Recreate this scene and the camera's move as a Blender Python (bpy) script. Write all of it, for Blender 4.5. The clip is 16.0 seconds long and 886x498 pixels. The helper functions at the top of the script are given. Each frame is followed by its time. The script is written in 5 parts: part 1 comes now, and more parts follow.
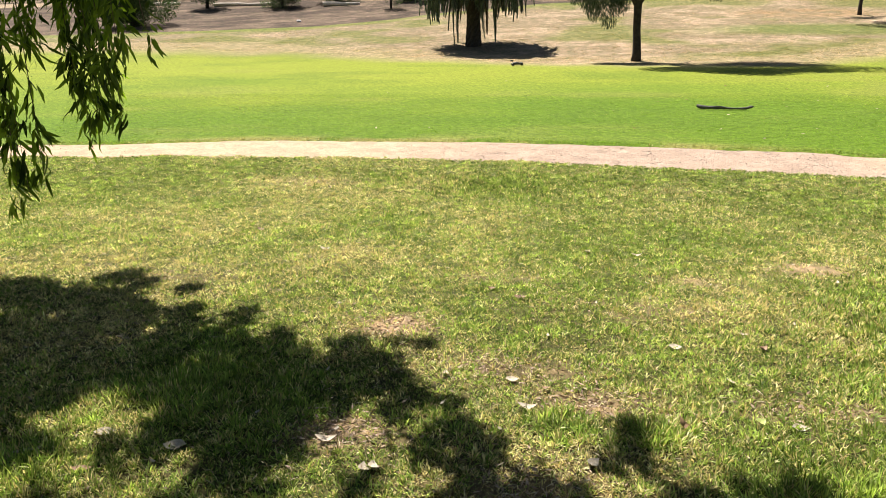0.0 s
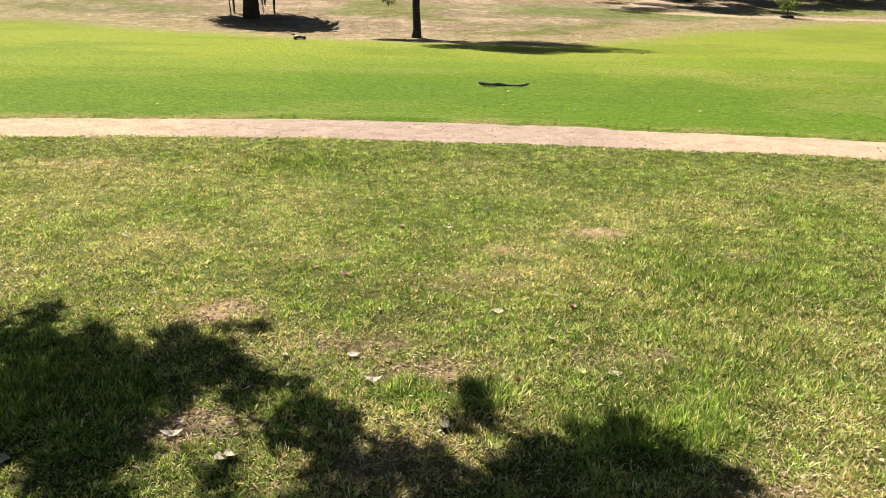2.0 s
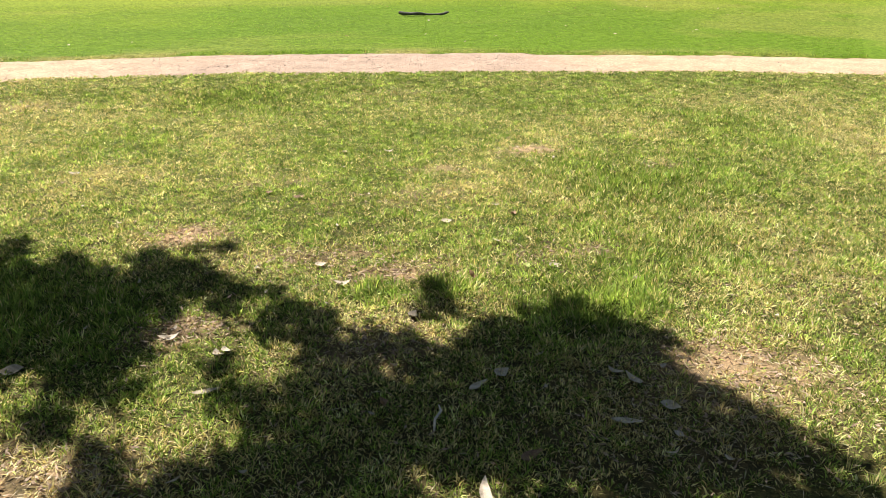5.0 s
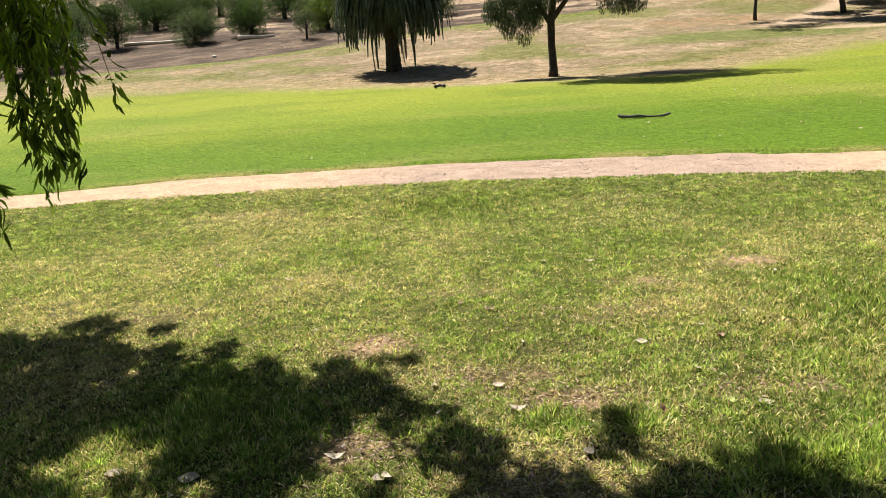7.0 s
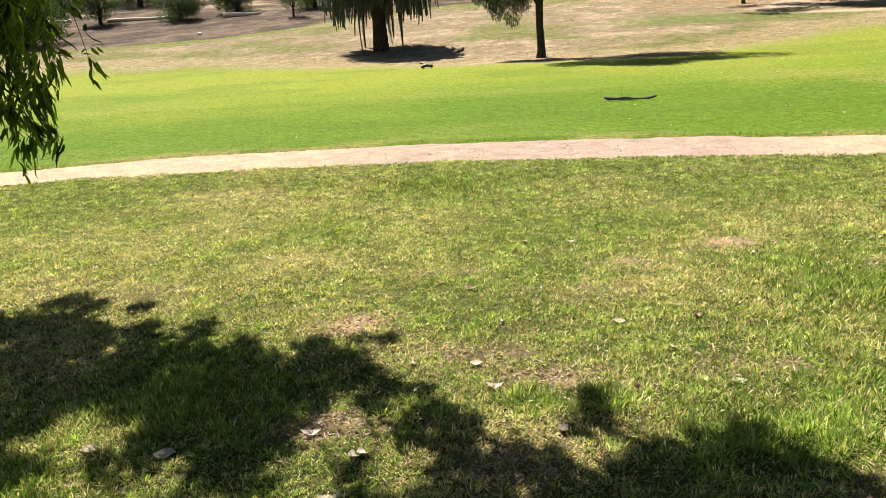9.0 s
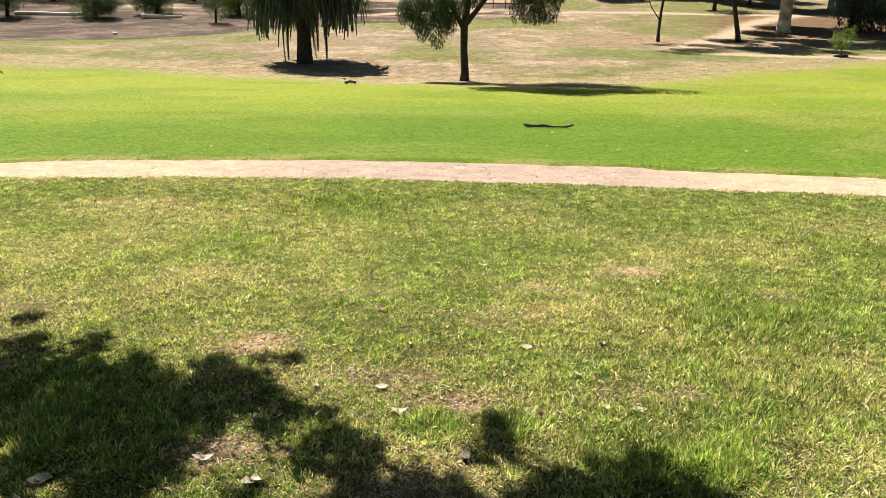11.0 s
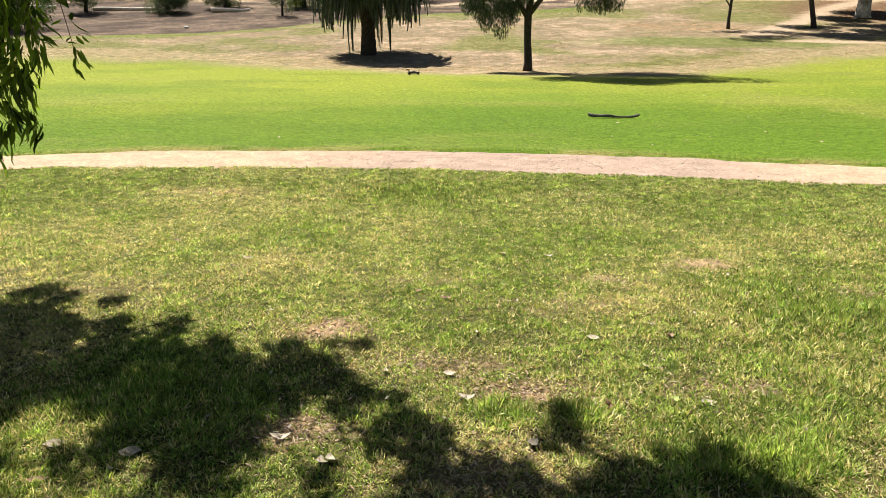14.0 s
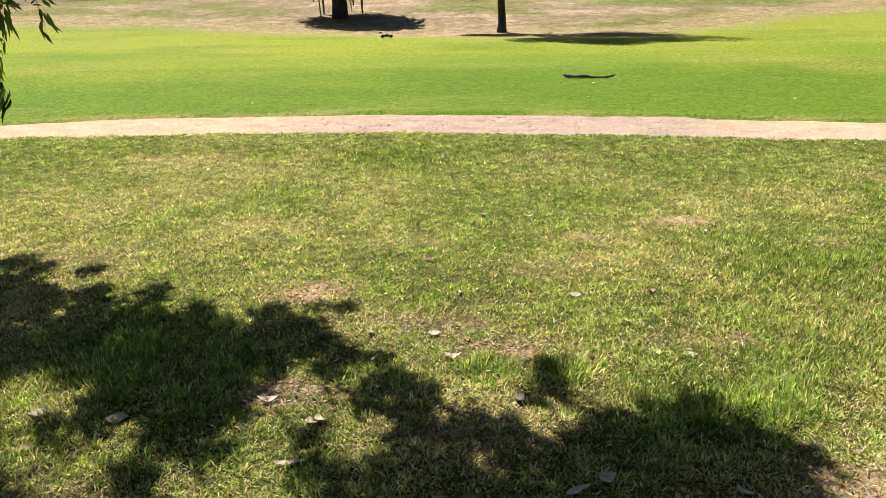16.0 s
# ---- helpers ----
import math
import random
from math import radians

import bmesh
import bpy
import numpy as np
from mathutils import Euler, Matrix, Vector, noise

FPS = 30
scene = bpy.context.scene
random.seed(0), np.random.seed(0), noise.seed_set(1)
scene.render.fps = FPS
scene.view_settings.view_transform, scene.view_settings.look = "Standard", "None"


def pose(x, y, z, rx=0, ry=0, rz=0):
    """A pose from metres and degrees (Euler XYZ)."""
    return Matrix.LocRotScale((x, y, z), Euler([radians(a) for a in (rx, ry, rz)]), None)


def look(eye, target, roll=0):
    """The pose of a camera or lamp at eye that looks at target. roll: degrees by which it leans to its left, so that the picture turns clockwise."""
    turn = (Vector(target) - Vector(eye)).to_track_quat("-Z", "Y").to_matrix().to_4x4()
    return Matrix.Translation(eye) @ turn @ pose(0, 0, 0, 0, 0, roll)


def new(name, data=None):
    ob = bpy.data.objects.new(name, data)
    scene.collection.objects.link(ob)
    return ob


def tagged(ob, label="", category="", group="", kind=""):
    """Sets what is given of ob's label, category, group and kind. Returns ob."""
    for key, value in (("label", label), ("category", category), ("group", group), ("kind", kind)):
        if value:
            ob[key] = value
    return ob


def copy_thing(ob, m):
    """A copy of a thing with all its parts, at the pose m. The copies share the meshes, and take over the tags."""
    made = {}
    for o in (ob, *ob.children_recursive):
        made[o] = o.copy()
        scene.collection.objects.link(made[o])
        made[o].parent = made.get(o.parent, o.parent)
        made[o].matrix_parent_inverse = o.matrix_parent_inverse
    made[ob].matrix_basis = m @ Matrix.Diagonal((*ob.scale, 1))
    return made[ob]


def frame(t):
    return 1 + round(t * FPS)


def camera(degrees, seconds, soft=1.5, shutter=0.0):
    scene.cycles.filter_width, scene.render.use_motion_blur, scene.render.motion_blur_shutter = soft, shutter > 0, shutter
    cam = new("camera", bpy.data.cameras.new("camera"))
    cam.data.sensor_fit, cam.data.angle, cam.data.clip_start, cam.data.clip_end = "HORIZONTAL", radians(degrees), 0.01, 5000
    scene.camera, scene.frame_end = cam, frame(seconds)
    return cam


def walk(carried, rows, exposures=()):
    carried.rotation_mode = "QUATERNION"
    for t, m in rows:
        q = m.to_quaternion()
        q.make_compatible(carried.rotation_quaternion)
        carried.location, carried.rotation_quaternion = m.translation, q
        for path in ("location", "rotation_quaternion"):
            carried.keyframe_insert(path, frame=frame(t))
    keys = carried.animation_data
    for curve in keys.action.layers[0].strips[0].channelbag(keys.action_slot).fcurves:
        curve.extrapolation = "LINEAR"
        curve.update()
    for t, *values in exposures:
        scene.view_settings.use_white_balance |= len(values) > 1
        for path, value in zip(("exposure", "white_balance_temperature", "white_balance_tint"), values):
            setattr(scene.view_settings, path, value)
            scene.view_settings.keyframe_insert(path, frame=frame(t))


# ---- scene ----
cam = camera(61.1, 16.0, soft=0.55)
PATH = [
    (0, (0.113, 0.196, 1.475), (-0.298, 2.086, 0.964), -0.6),
    (0.5, (0.115, 0.214, 1.476), (-0.091, 2.127, 0.928), -0.4),
    (1, (-0.009, 0.193, 1.488), (-0.053, 2.114, 0.933), -0.4),
    (1.5, (-0.083, 0.159, 1.492), (0.019, 2.073, 0.92), 0.3),
    (2, (-0.1, 0.121, 1.498), (0.05, 2.032, 0.927), 1.1),
    (2.5, (-0.065, 0.062, 1.489), (-0.001, 1.986, 0.949), -1.5),
    (3, (-0.125, -0.112, 1.505), (-0.351, 1.773, 0.874), -3.3),
    (3.5, (-0.218, -0.233, 1.51), (-0.443, 1.623, 0.799), -3.3),
    (4, (-0.39, -0.356, 1.506), (-0.249, 1.493, 0.755), -3.0),
    (4.2, (-0.383, -0.355, 1.499), (-0.034, 1.461, 0.735), -0.1),
    (6.3, (-0.131, -0.008, 1.491), (0.051, 1.916, 0.976), -1.0),
    (6.5, (-0.123, -0.005, 1.513), (-0.101, 1.937, 1.038), -1.6),
    (7, (-0.074, -0.035, 1.514), (-0.306, 1.897, 1.054), -4.0),
    (7.5, (-0.036, -0.049, 1.509), (-0.293, 1.881, 1.056), -4.9),
    (8, (-0.012, -0.038, 1.495), (-0.24, 1.896, 1.037), -5.3),
    (8.5, (-0.02, -0.028, 1.497), (-0.234, 1.896, 0.995), -3.9),
    (9, (-0.033, -0.037, 1.499), (-0.233, 1.887, 0.989), -3.4),
    (9.5, (-0.052, -0.054, 1.501), (-0.239, 1.87, 0.987), -3.2),
    (10, (-0.079, -0.039, 1.485), (-0.159, 1.889, 0.959), 1.4),
    (10.2, (-0.028, -0.013, 1.507), (-0.035, 1.935, 1.053), 1.4),
    (12.3, (0.008, 0.022, 1.496), (0.024, 1.958, 0.997), -0.2),
    (12.5, (0.0, 0.008, 1.5), (0.0, 1.946, 1.005), -0.0),
    (13, (-0.024, -0.021, 1.508), (-0.101, 1.913, 1.003), -0.6),
    (13.5, (-0.04, -0.03, 1.515), (-0.165, 1.906, 1.029), -0.7),
    (14, (-0.041, -0.038, 1.509), (-0.181, 1.896, 1.016), -0.1),
    (14.5, (-0.051, -0.037, 1.51), (-0.22, 1.9, 1.04), -1.5),
    (15, (-0.029, -0.033, 1.493), (-0.133, 1.891, 0.956), -0.6),
    (15.5, (-0.044, -0.03, 1.497), (-0.157, 1.898, 0.978), -1.3),
    (16, (-0.066, -0.043, 1.484), (-0.145, 1.869, 0.902), -0.9),
]
walk(cam, [(t, look(eye, target, roll)) for t, eye, target, roll in PATH], [(0.0, 1.22), (0.5, 1.09), (1.0, 1.08), (1.6, 1.0), (2.4, 1.03), (3.0, 1.03), (3.5, 1.17), (4.0, 1.26), (5.2, 1.16), (6.4, 0.99), (6.7, 0.98), (7.2, 1.06), (8.0, 1.14), (9.0, 1.17), (10.2, 1.17), (12.5, 1.12), (15.0, 1.12), (16.0, 1.07)])

# ---- sun and sky ----
SUN_ELEV, SUN_TO = 58.0, Vector((-0.62, 0.785, 0)).normalized()
to_sun = Vector((SUN_TO.x * math.cos(radians(SUN_ELEV)), SUN_TO.y * math.cos(radians(SUN_ELEV)), math.sin(radians(SUN_ELEV))))
world = bpy.data.worlds.new("sky")
scene.world = world
world.use_nodes = True
wn = world.node_tree.nodes
sky = wn.new("ShaderNodeTexSky")
sky.sky_type, sky.sun_disc = "NISHITA", False
sky.sun_elevation = radians(SUN_ELEV)
sky.sun_rotation = math.atan2(SUN_TO.x, SUN_TO.y)
world.node_tree.links.new(sky.outputs[0], wn["Background"].inputs[0])
wn["Background"].inputs[1].default_value = 0.028
sun = new("sun", bpy.data.lights.new("sun", "SUN"))
sun.data.energy, sun.data.angle, sun.data.color = 5.0, radians(0.53), (1.0, 0.942, 0.872)
sun.matrix_world = look(to_sun * 60, (0, 0, 0))
OFF_X, OFF_Y = to_sun.x / to_sun.z, to_sun.y / to_sun.z   # way towards the sun for each metre of height


# ---- materials ----
def shader(name, rough=0.8):
    m = bpy.data.materials.new(name)
    m.use_nodes = True
    nt = m.node_tree
    b = nt.nodes["Principled BSDF"]
    b.inputs["Roughness"].default_value = rough
    return m, nt, b


def node(nt, kind, links=(), **values):
    n = nt.nodes.new(kind)
    for key, value in values.items():
        if key == "data_type":
            n.data_type = value
        elif key == "blend_type":
            n.blend_type = value
        elif key == "operation":
            n.operation = value
        elif key == "attribute_name":
            n.attribute_name = value
    for a, b in links:
        if isinstance(b, (int, float, tuple)):
            n.inputs[a].default_value = b
        else:
            nt.links.new(b, n.inputs[a])
    return n


def noise_node(nt, scale, detail=3.0, rough=0.6, vector=None):
    n = node(nt, "ShaderNodeTexNoise", [("Scale", scale), ("Detail", detail), ("Roughness", rough)])
    if vector is None:
        vector = node(nt, "ShaderNodeNewGeometry").outputs["Position"]
    nt.links.new(vector, n.inputs["Vector"])
    return n.outputs["Fac"]


def ramp(nt, fac, stops):
    n = nt.nodes.new("ShaderNodeValToRGB")
    el = n.color_ramp.elements
    while len(el) < len(stops):
        el.new(0.5)
    for e, (p, c) in zip(el, stops):
        e.position, e.color = p, (*c, 1)
    nt.links.new(fac, n.inputs[0])
    return n.outputs[0]


def mix(nt, fac, a, b, blend="MIX"):
    n = nt.nodes.new("ShaderNodeMix")
    n.data_type, n.blend_type = "RGBA", blend
    for sock, v in ((0, fac), (6, a), (7, b)):
        if isinstance(v, (int, float)):
            n.inputs[sock].default_value = v
        elif isinstance(v, tuple):
            n.inputs[sock].default_value = (*v, 1)
        else:
            nt.links.new(v, n.inputs[sock])
    return n.outputs[2]


def bump(nt, b, height, strength, distance):
    n = node(nt, "ShaderNodeBump", [("Height", height), ("Strength", strength), ("Distance", distance)])
    nt.links.new(n.outputs[0], b.inputs["Normal"])


def surface(name, c1, c2, scale, rough=0.85, bump_scale=None, bump_depth=0.01, local=False, metal=0.0, strength=0.5):
    """Two-tone surface with coarse and fine variation and a fine relief."""
    m, nt, b = shader(name, rough)
    vec = node(nt, "ShaderNodeTexCoord").outputs["Object"] if local else None
    coarse = ramp(nt, noise_node(nt, scale, 4, 0.65, vec), [(0.3, c1), (0.7, c2)])
    fine = ramp(nt, noise_node(nt, scale * 9, 2, 0.6, vec), [(0.25, (0.72, 0.72, 0.72)), (0.75, (1.22, 1.22, 1.22))])
    nt.links.new(mix(nt, 1.0, coarse, fine, "MULTIPLY"), b.inputs["Base Color"])
    b.inputs["Metallic"].default_value = metal
    bump(nt, b, noise_node(nt, bump_scale or scale * 6, 4, 0.6, vec), strength, bump_depth)
    return m


def foliage(name, c1, c2, through_colour, amount, gloss=0.5):
    """Leaf surface: varied leaf by leaf, part of the light passes through."""
    m, nt, b = shader(name, gloss)
    rnd = node(nt, "ShaderNodeNewGeometry").outputs["Random Per Island"]
    col = ramp(nt, rnd, [(0.0, c1), (1.0, c2)])
    big = ramp(nt, noise_node(nt, 1.1, 2, 0.5), [(0.3, (0.75, 0.75, 0.75)), (0.7, (1.2, 1.2, 1.1))])
    col = mix(nt, 1.0, col, big, "MULTIPLY")
    nt.links.new(col, b.inputs["Base Color"])
    b.inputs["Specular IOR Level"].default_value = 0.15
    t = nt.nodes.new("ShaderNodeBsdfTranslucent")
    nt.links.new(mix(nt, 1.0, col, through_colour, "MULTIPLY"), t.inputs[0])
    s = nt.nodes.new("ShaderNodeMixShader")
    s.inputs[0].default_value = amount
    nt.links.new(b.outputs[0], s.inputs[1])
    nt.links.new(t.outputs[0], s.inputs[2])
    nt.links.new(s.outputs[0], nt.nodes["Material Output"].inputs[0])
    return m


def ground_material():
    m, nt, b = shader("lawn_ground", 0.95)
    cover = node(nt, "ShaderNodeAttribute", attribute_name="cover")
    fine = ramp(nt, noise_node(nt, 110, 5, 0.8), [(0.36, (0.4, 0.4, 0.4)), (0.64, (1.6, 1.58, 1.5))])
    mid = ramp(nt, noise_node(nt, 9, 6, 0.8), [(0.36, (0.60, 0.66, 0.60)), (0.64, (1.40, 1.34, 1.32))])
    col = mix(nt, 1.0, mix(nt, 1.0, cover.outputs["Color"], fine, "MULTIPLY"), mid, "MULTIPLY")
    # grain of the mown turf
    tuft = node(nt, "ShaderNodeVectorMath", [(0, node(nt, "ShaderNodeNewGeometry").outputs["Position"]), (1, (1.0, 0.5, 0.0))], operation="MULTIPLY").outputs[0]
    col = mix(nt, 1.0, col, ramp(nt, noise_node(nt, 16, 4, 0.75, tuft), [(0.36, (0.64, 0.68, 0.60)), (0.64, (1.34, 1.32, 1.15))]), "MULTIPLY")
    # dry hillside: tussocks, straw and worn earth
    vec = node(nt, "ShaderNodeVectorMath", [(0, node(nt, "ShaderNodeNewGeometry").outputs["Position"]), (1, (1.0, 0.75, 0.0))], operation="MULTIPLY").outputs[0]
    tuss = ramp(nt, noise_node(nt, 2.2, 8, 0.8, vec), [(0.36, (0.52, 0.62, 0.46)), (0.46, (0.84, 0.88, 0.78)), (0.54, (1.08, 1.04, 1.02)), (0.63, (1.55, 1.46, 1.46))])
    col = mix(nt, cover.outputs["Alpha"], col, mix(nt, 1.0, col, tuss, "MULTIPLY"))
    nt.links.new(col, b.inputs["Base Color"])
    b.inputs["Specular IOR Level"].default_value = 0.1
    bump(nt, b, noise_node(nt, 34, 4, 0.75), 0.22, 0.012)
    return m


def blade_material():
    m, nt, b = shader("grass_blade", 0.55)
    cover = node(nt, "ShaderNodeAttribute", attribute_name="cover").outputs["Color"]
    var = ramp(nt, noise_node(nt, 55, 2, 0.6), [(0.3, (0.8, 0.82, 0.8)), (0.7, (1.2, 1.18, 1.15))])
    col = mix(nt, 1.0, cover, var, "MULTIPLY")
    nt.links.new(col, b.inputs["Base Color"])
    b.inputs["Specular IOR Level"].default_value = 0.18
    t = nt.nodes.new("ShaderNodeBsdfTranslucent")
    nt.links.new(mix(nt, 1.0, col, (1.28, 1.28, 0.9), "MULTIPLY"), t.inputs[0])
    s = nt.nodes.new("ShaderNodeMixShader")
    s.inputs[0].default_value = 0.42
    nt.links.new(b.outputs[0], s.inputs[1])
    nt.links.new(t.outputs[0], s.inputs[2])
    nt.links.new(s.outputs[0], nt.nodes["Material Output"].inputs[0])
    return m


def path_material():
    m, nt, b = shader("path_gravel", 0.95)
    pos = node(nt, "ShaderNodeNewGeometry").outputs["Position"]
    grit = nt.nodes.new("ShaderNodeTexVoronoi")
    grit.inputs["Scale"].default_value = 42
    nt.links.new(pos, grit.inputs["Vector"])
    sandy = node(nt, "ShaderNodeAttribute", attribute_name="cover").outputs["Color"]
    grain = ramp(nt, noise_node(nt, 24, 6, 0.85), [(0.40, (0.66, 0.64, 0.62)), (0.60, (1.28, 1.26, 1.24))])
    patch = ramp(nt, noise_node(nt, 2.2, 5, 0.7), [(0.35, (0.82, 0.80, 0.78)), (0.65, (1.16, 1.14, 1.12))])
    col = mix(nt, 1.0, mix(nt, 1.0, sandy, grain, "MULTIPLY"), patch, "MULTIPLY")
    nt.links.new(col, b.inputs["Base Color"])
    b.inputs["Specular IOR Level"].default_value = 0.15
    bump(nt, b, grit.outputs["Distance"], 0.6, 0.022)
    return m


M_GROUND, M_BLADE, M_PATH = ground_material(), blade_material(), path_material()
M_BARK = surface("dark_bark", (0.018, 0.015, 0.013), (0.055, 0.046, 0.038), 6, 0.95, 22, 0.03)
M_PALEBARK = surface("pale_smooth_bark", (0.13, 0.115, 0.10), (0.66, 0.61, 0.55), 2.6, 0.8, 14, 0.02)
M_PALMTRUNK = surface("palm_trunk", (0.02, 0.016, 0.014), (0.06, 0.05, 0.04), 8, 0.95, 20, 0.03)
# the pale grey end of the frond colour stands in for glossy highlights
M_FROND = foliage("palm_frond", (0.045, 0.060, 0.048), (0.19, 0.22, 0.17), (1.0, 1.2, 0.7), 0.2, 0.3)
M_DEADFROND = foliage("dry_palm_frond", (0.10, 0.075, 0.04), (0.22, 0.16, 0.09), (1.0, 0.9, 0.6), 0.15, 0.6)
M_PEPPER = foliage("drooping_foliage", (0.028, 0.044, 0.027), (0.084, 0.112, 0.069), (1.0, 1.2, 0.6), 0.28, 0.5)
M_SHRUB = foliage("shrub_foliage", (0.030, 0.052, 0.024), (0.062, 0.096, 0.040), (1.1, 1.25, 0.5), 0.42, 0.8)
M_SHRUBGREY = foliage("grey_green_foliage", (0.055, 0.078, 0.047), (0.110, 0.138, 0.084), (1.1, 1.2, 0.6), 0.42, 0.8)
M_LIME = foliage("lime_foliage", (0.09, 0.14, 0.03), (0.17, 0.23, 0.055), (1.2, 1.3, 0.5), 0.35, 0.5)
M_GUM = foliage("gum_leaf", (0.014, 0.026, 0.008), (0.15, 0.20, 0.05), (2.4, 2.8, 0.5), 0.46, 0.5)
M_TWIG = surface("twig_bark", (0.05, 0.035, 0.022), (0.13, 0.09, 0.055), 14, 0.9)
M_DRYLEAF = surface("pale_dry_leaf", (0.31, 0.25, 0.175), (0.62, 0.53, 0.41), 30, 0.7, 120, 0.002, True)
M_BROWNLEAF = surface("brown_dry_leaf", (0.14, 0.075, 0.04), (0.33, 0.20, 0.11), 30, 0.7, 120, 0.002, True)
M_GREENLEAF = surface("yellow_green_fallen_leaf", (0.30, 0.36, 0.09), (0.48, 0.52, 0.16), 30, 0.6, 120, 0.002, True)
M_LOG = surface("weathered_log", (0.55, 0.47, 0.39), (0.80, 0.71, 0.61), 3, 0.9, 18, 0.02)
M_DARKWOOD = surface("grey_dead_bark", (0.045, 0.040, 0.037), (0.17, 0.155, 0.14), 9, 0.95, 26, 0.02)
M_STONE = surface("pale_stone", (0.42, 0.40, 0.38), (0.72, 0.70, 0.66), 7, 0.85)
M_PEBBLE = surface("path_pebble", (0.15, 0.115, 0.09), (0.62, 0.51, 0.42), 60, 0.9)
M_SHED = surface("dark_green_sheet", (0.012, 0.035, 0.030), (0.035, 0.070, 0.058), 2, 0.55)
M_RAIL = surface("dark_painted_steel", (0.03, 0.022, 0.02), (0.08, 0.05, 0.045), 5, 0.6)
M_RUBBER = surface("black_rubber", (0.010, 0.010, 0.010), (0.028, 0.026, 0.024), 40, 0.85, 200, 0.003, True)
M_PLASTIC = surface("black_plastic", (0.014, 0.014, 0.016), (0.03, 0.03, 0.033), 20, 0.4, 90, 0.001, True)
M_WING = surface("pale_blue_wing_plastic", (0.42, 0.52, 0.72), (0.66, 0.72, 0.82), 12, 0.35, 90, 0.001, True)
M_NAVY = surface("navy_decal", (0.02, 0.03, 0.09), (0.04, 0.06, 0.16), 20, 0.4, 90, 0.001, True)
M_BODY = surface("dusty_dark_body_shell", (0.035, 0.034, 0.036), (0.13, 0.12, 0.115), 16, 0.4, 90, 0.002, True)
M_PINK = surface("pink_white_body_panel", (0.62, 0.34, 0.34), (0.80, 0.72, 0.70), 22, 0.4, 90, 0.001, True)
M_METAL = surface("brushed_alloy", (0.42, 0.42, 0.44), (0.62, 0.62, 0.64), 30, 0.32, 120, 0.001, True, 1.0)


# ---- mesh helpers ----
def link_mesh(name, me, material, parent=None, label=""):
    ob = new(name, me)
    if material and not me.materials:
        me.materials.append(material)
    ob.parent = parent
    return tagged(ob, label)


def part(name, bm, material, parent=None, label="", smooth=True):
    me = bpy.data.meshes.new(name)
    bm.to_mesh(me)
    bm.free()
    if smooth:
        me.polygons.foreach_set("use_smooth", [True] * len(me.polygons))
    return link_mesh(name, me, material, parent, label)


def base(name, m, label, category, group=""):
    ob = new(name)
    ob.empty_display_size = 0.1
    ob.matrix_world = m
    return tagged(ob, label, category, group)


def array_mesh(name, verts, quads=None, tris=None, cover=None, smooth=False):
    """A mesh from numpy arrays of corners and faces, quick for very many faces."""
    me = bpy.data.meshes.new(name)
    verts = np.asarray(verts, np.float32)
    quads = np.zeros((0, 4), np.int32) if quads is None else np.asarray(quads, np.int32)
    tris = np.zeros((0, 3), np.int32) if tris is None else np.asarray(tris, np.int32)
    me.vertices.add(len(verts))
    me.vertices.foreach_set("co", verts.ravel())
    loops = np.concatenate([quads.ravel(), tris.ravel()])
    me.loops.add(len(loops))
    me.loops.foreach_set("vertex_index", loops)
    nq, ntri = len(quads), len(tris)
    me.polygons.add(nq + ntri)
    starts = np.concatenate([np.arange(nq) * 4, nq * 4 + np.arange(ntri) * 3]).astype(np.int32)
    me.polygons.foreach_set("loop_start", starts)
    if smooth:
        me.polygons.foreach_set("use_smooth", np.ones(nq + ntri, bool))
    me.update(calc_edges=True)
    me.validate()
    if cover is not None:
        at = me.attributes.new("cover", "FLOAT_COLOR", "POINT")
        full = cover if cover.shape[1] == 4 else np.hstack([cover, np.ones((len(cover), 1))])
        at.data.foreach_set("color", full.astype(np.float32).ravel())
    return me


def tube(bm, points, radii, sides=8, cap=True):
    """A round, tapering limb through points."""
    rings = []
    pts = [Vector(p) for p in points]
    for i, p in enumerate(pts):
        d = (pts[min(i + 1, len(pts) - 1)] - pts[max(i - 1, 0)]).normalized()
        a = d.cross(Vector((0.31, 0.92, 0.22))).normalized()
        b = d.cross(a)
        rings.append([bm.verts.new(p + radii[i] * (math.cos(k / sides * math.tau) * a + math.sin(k / sides * math.tau) * b)) for k in range(sides)])
    for r0, r1 in zip(rings, rings[1:]):
        for k in range(sides):
            bm.faces.new((r0[k], r0[(k + 1) % sides], r1[(k + 1) % sides], r1[k]))
    if cap:
        bm.faces.new(rings[0][::-1])
        bm.faces.new(rings[-1])
    return bm


def box(bm, size, at, bevel=0.0, turn=None):
    m = Matrix.Translation(at) @ (turn or Matrix()) @ Matrix.Diagonal((*size, 1))
    made = bmesh.ops.create_cube(bm, size=1, matrix=m)
    if bevel:
        edges = {e for v in made["verts"] for e in v.link_edges}
        bmesh.ops.bevel(bm, geom=list(edges), offset=bevel, segments=2, affect="EDGES", profile=0.5)
    return bm


def lattice(n, seed):
    return np.random.RandomState(seed).rand(n, n)


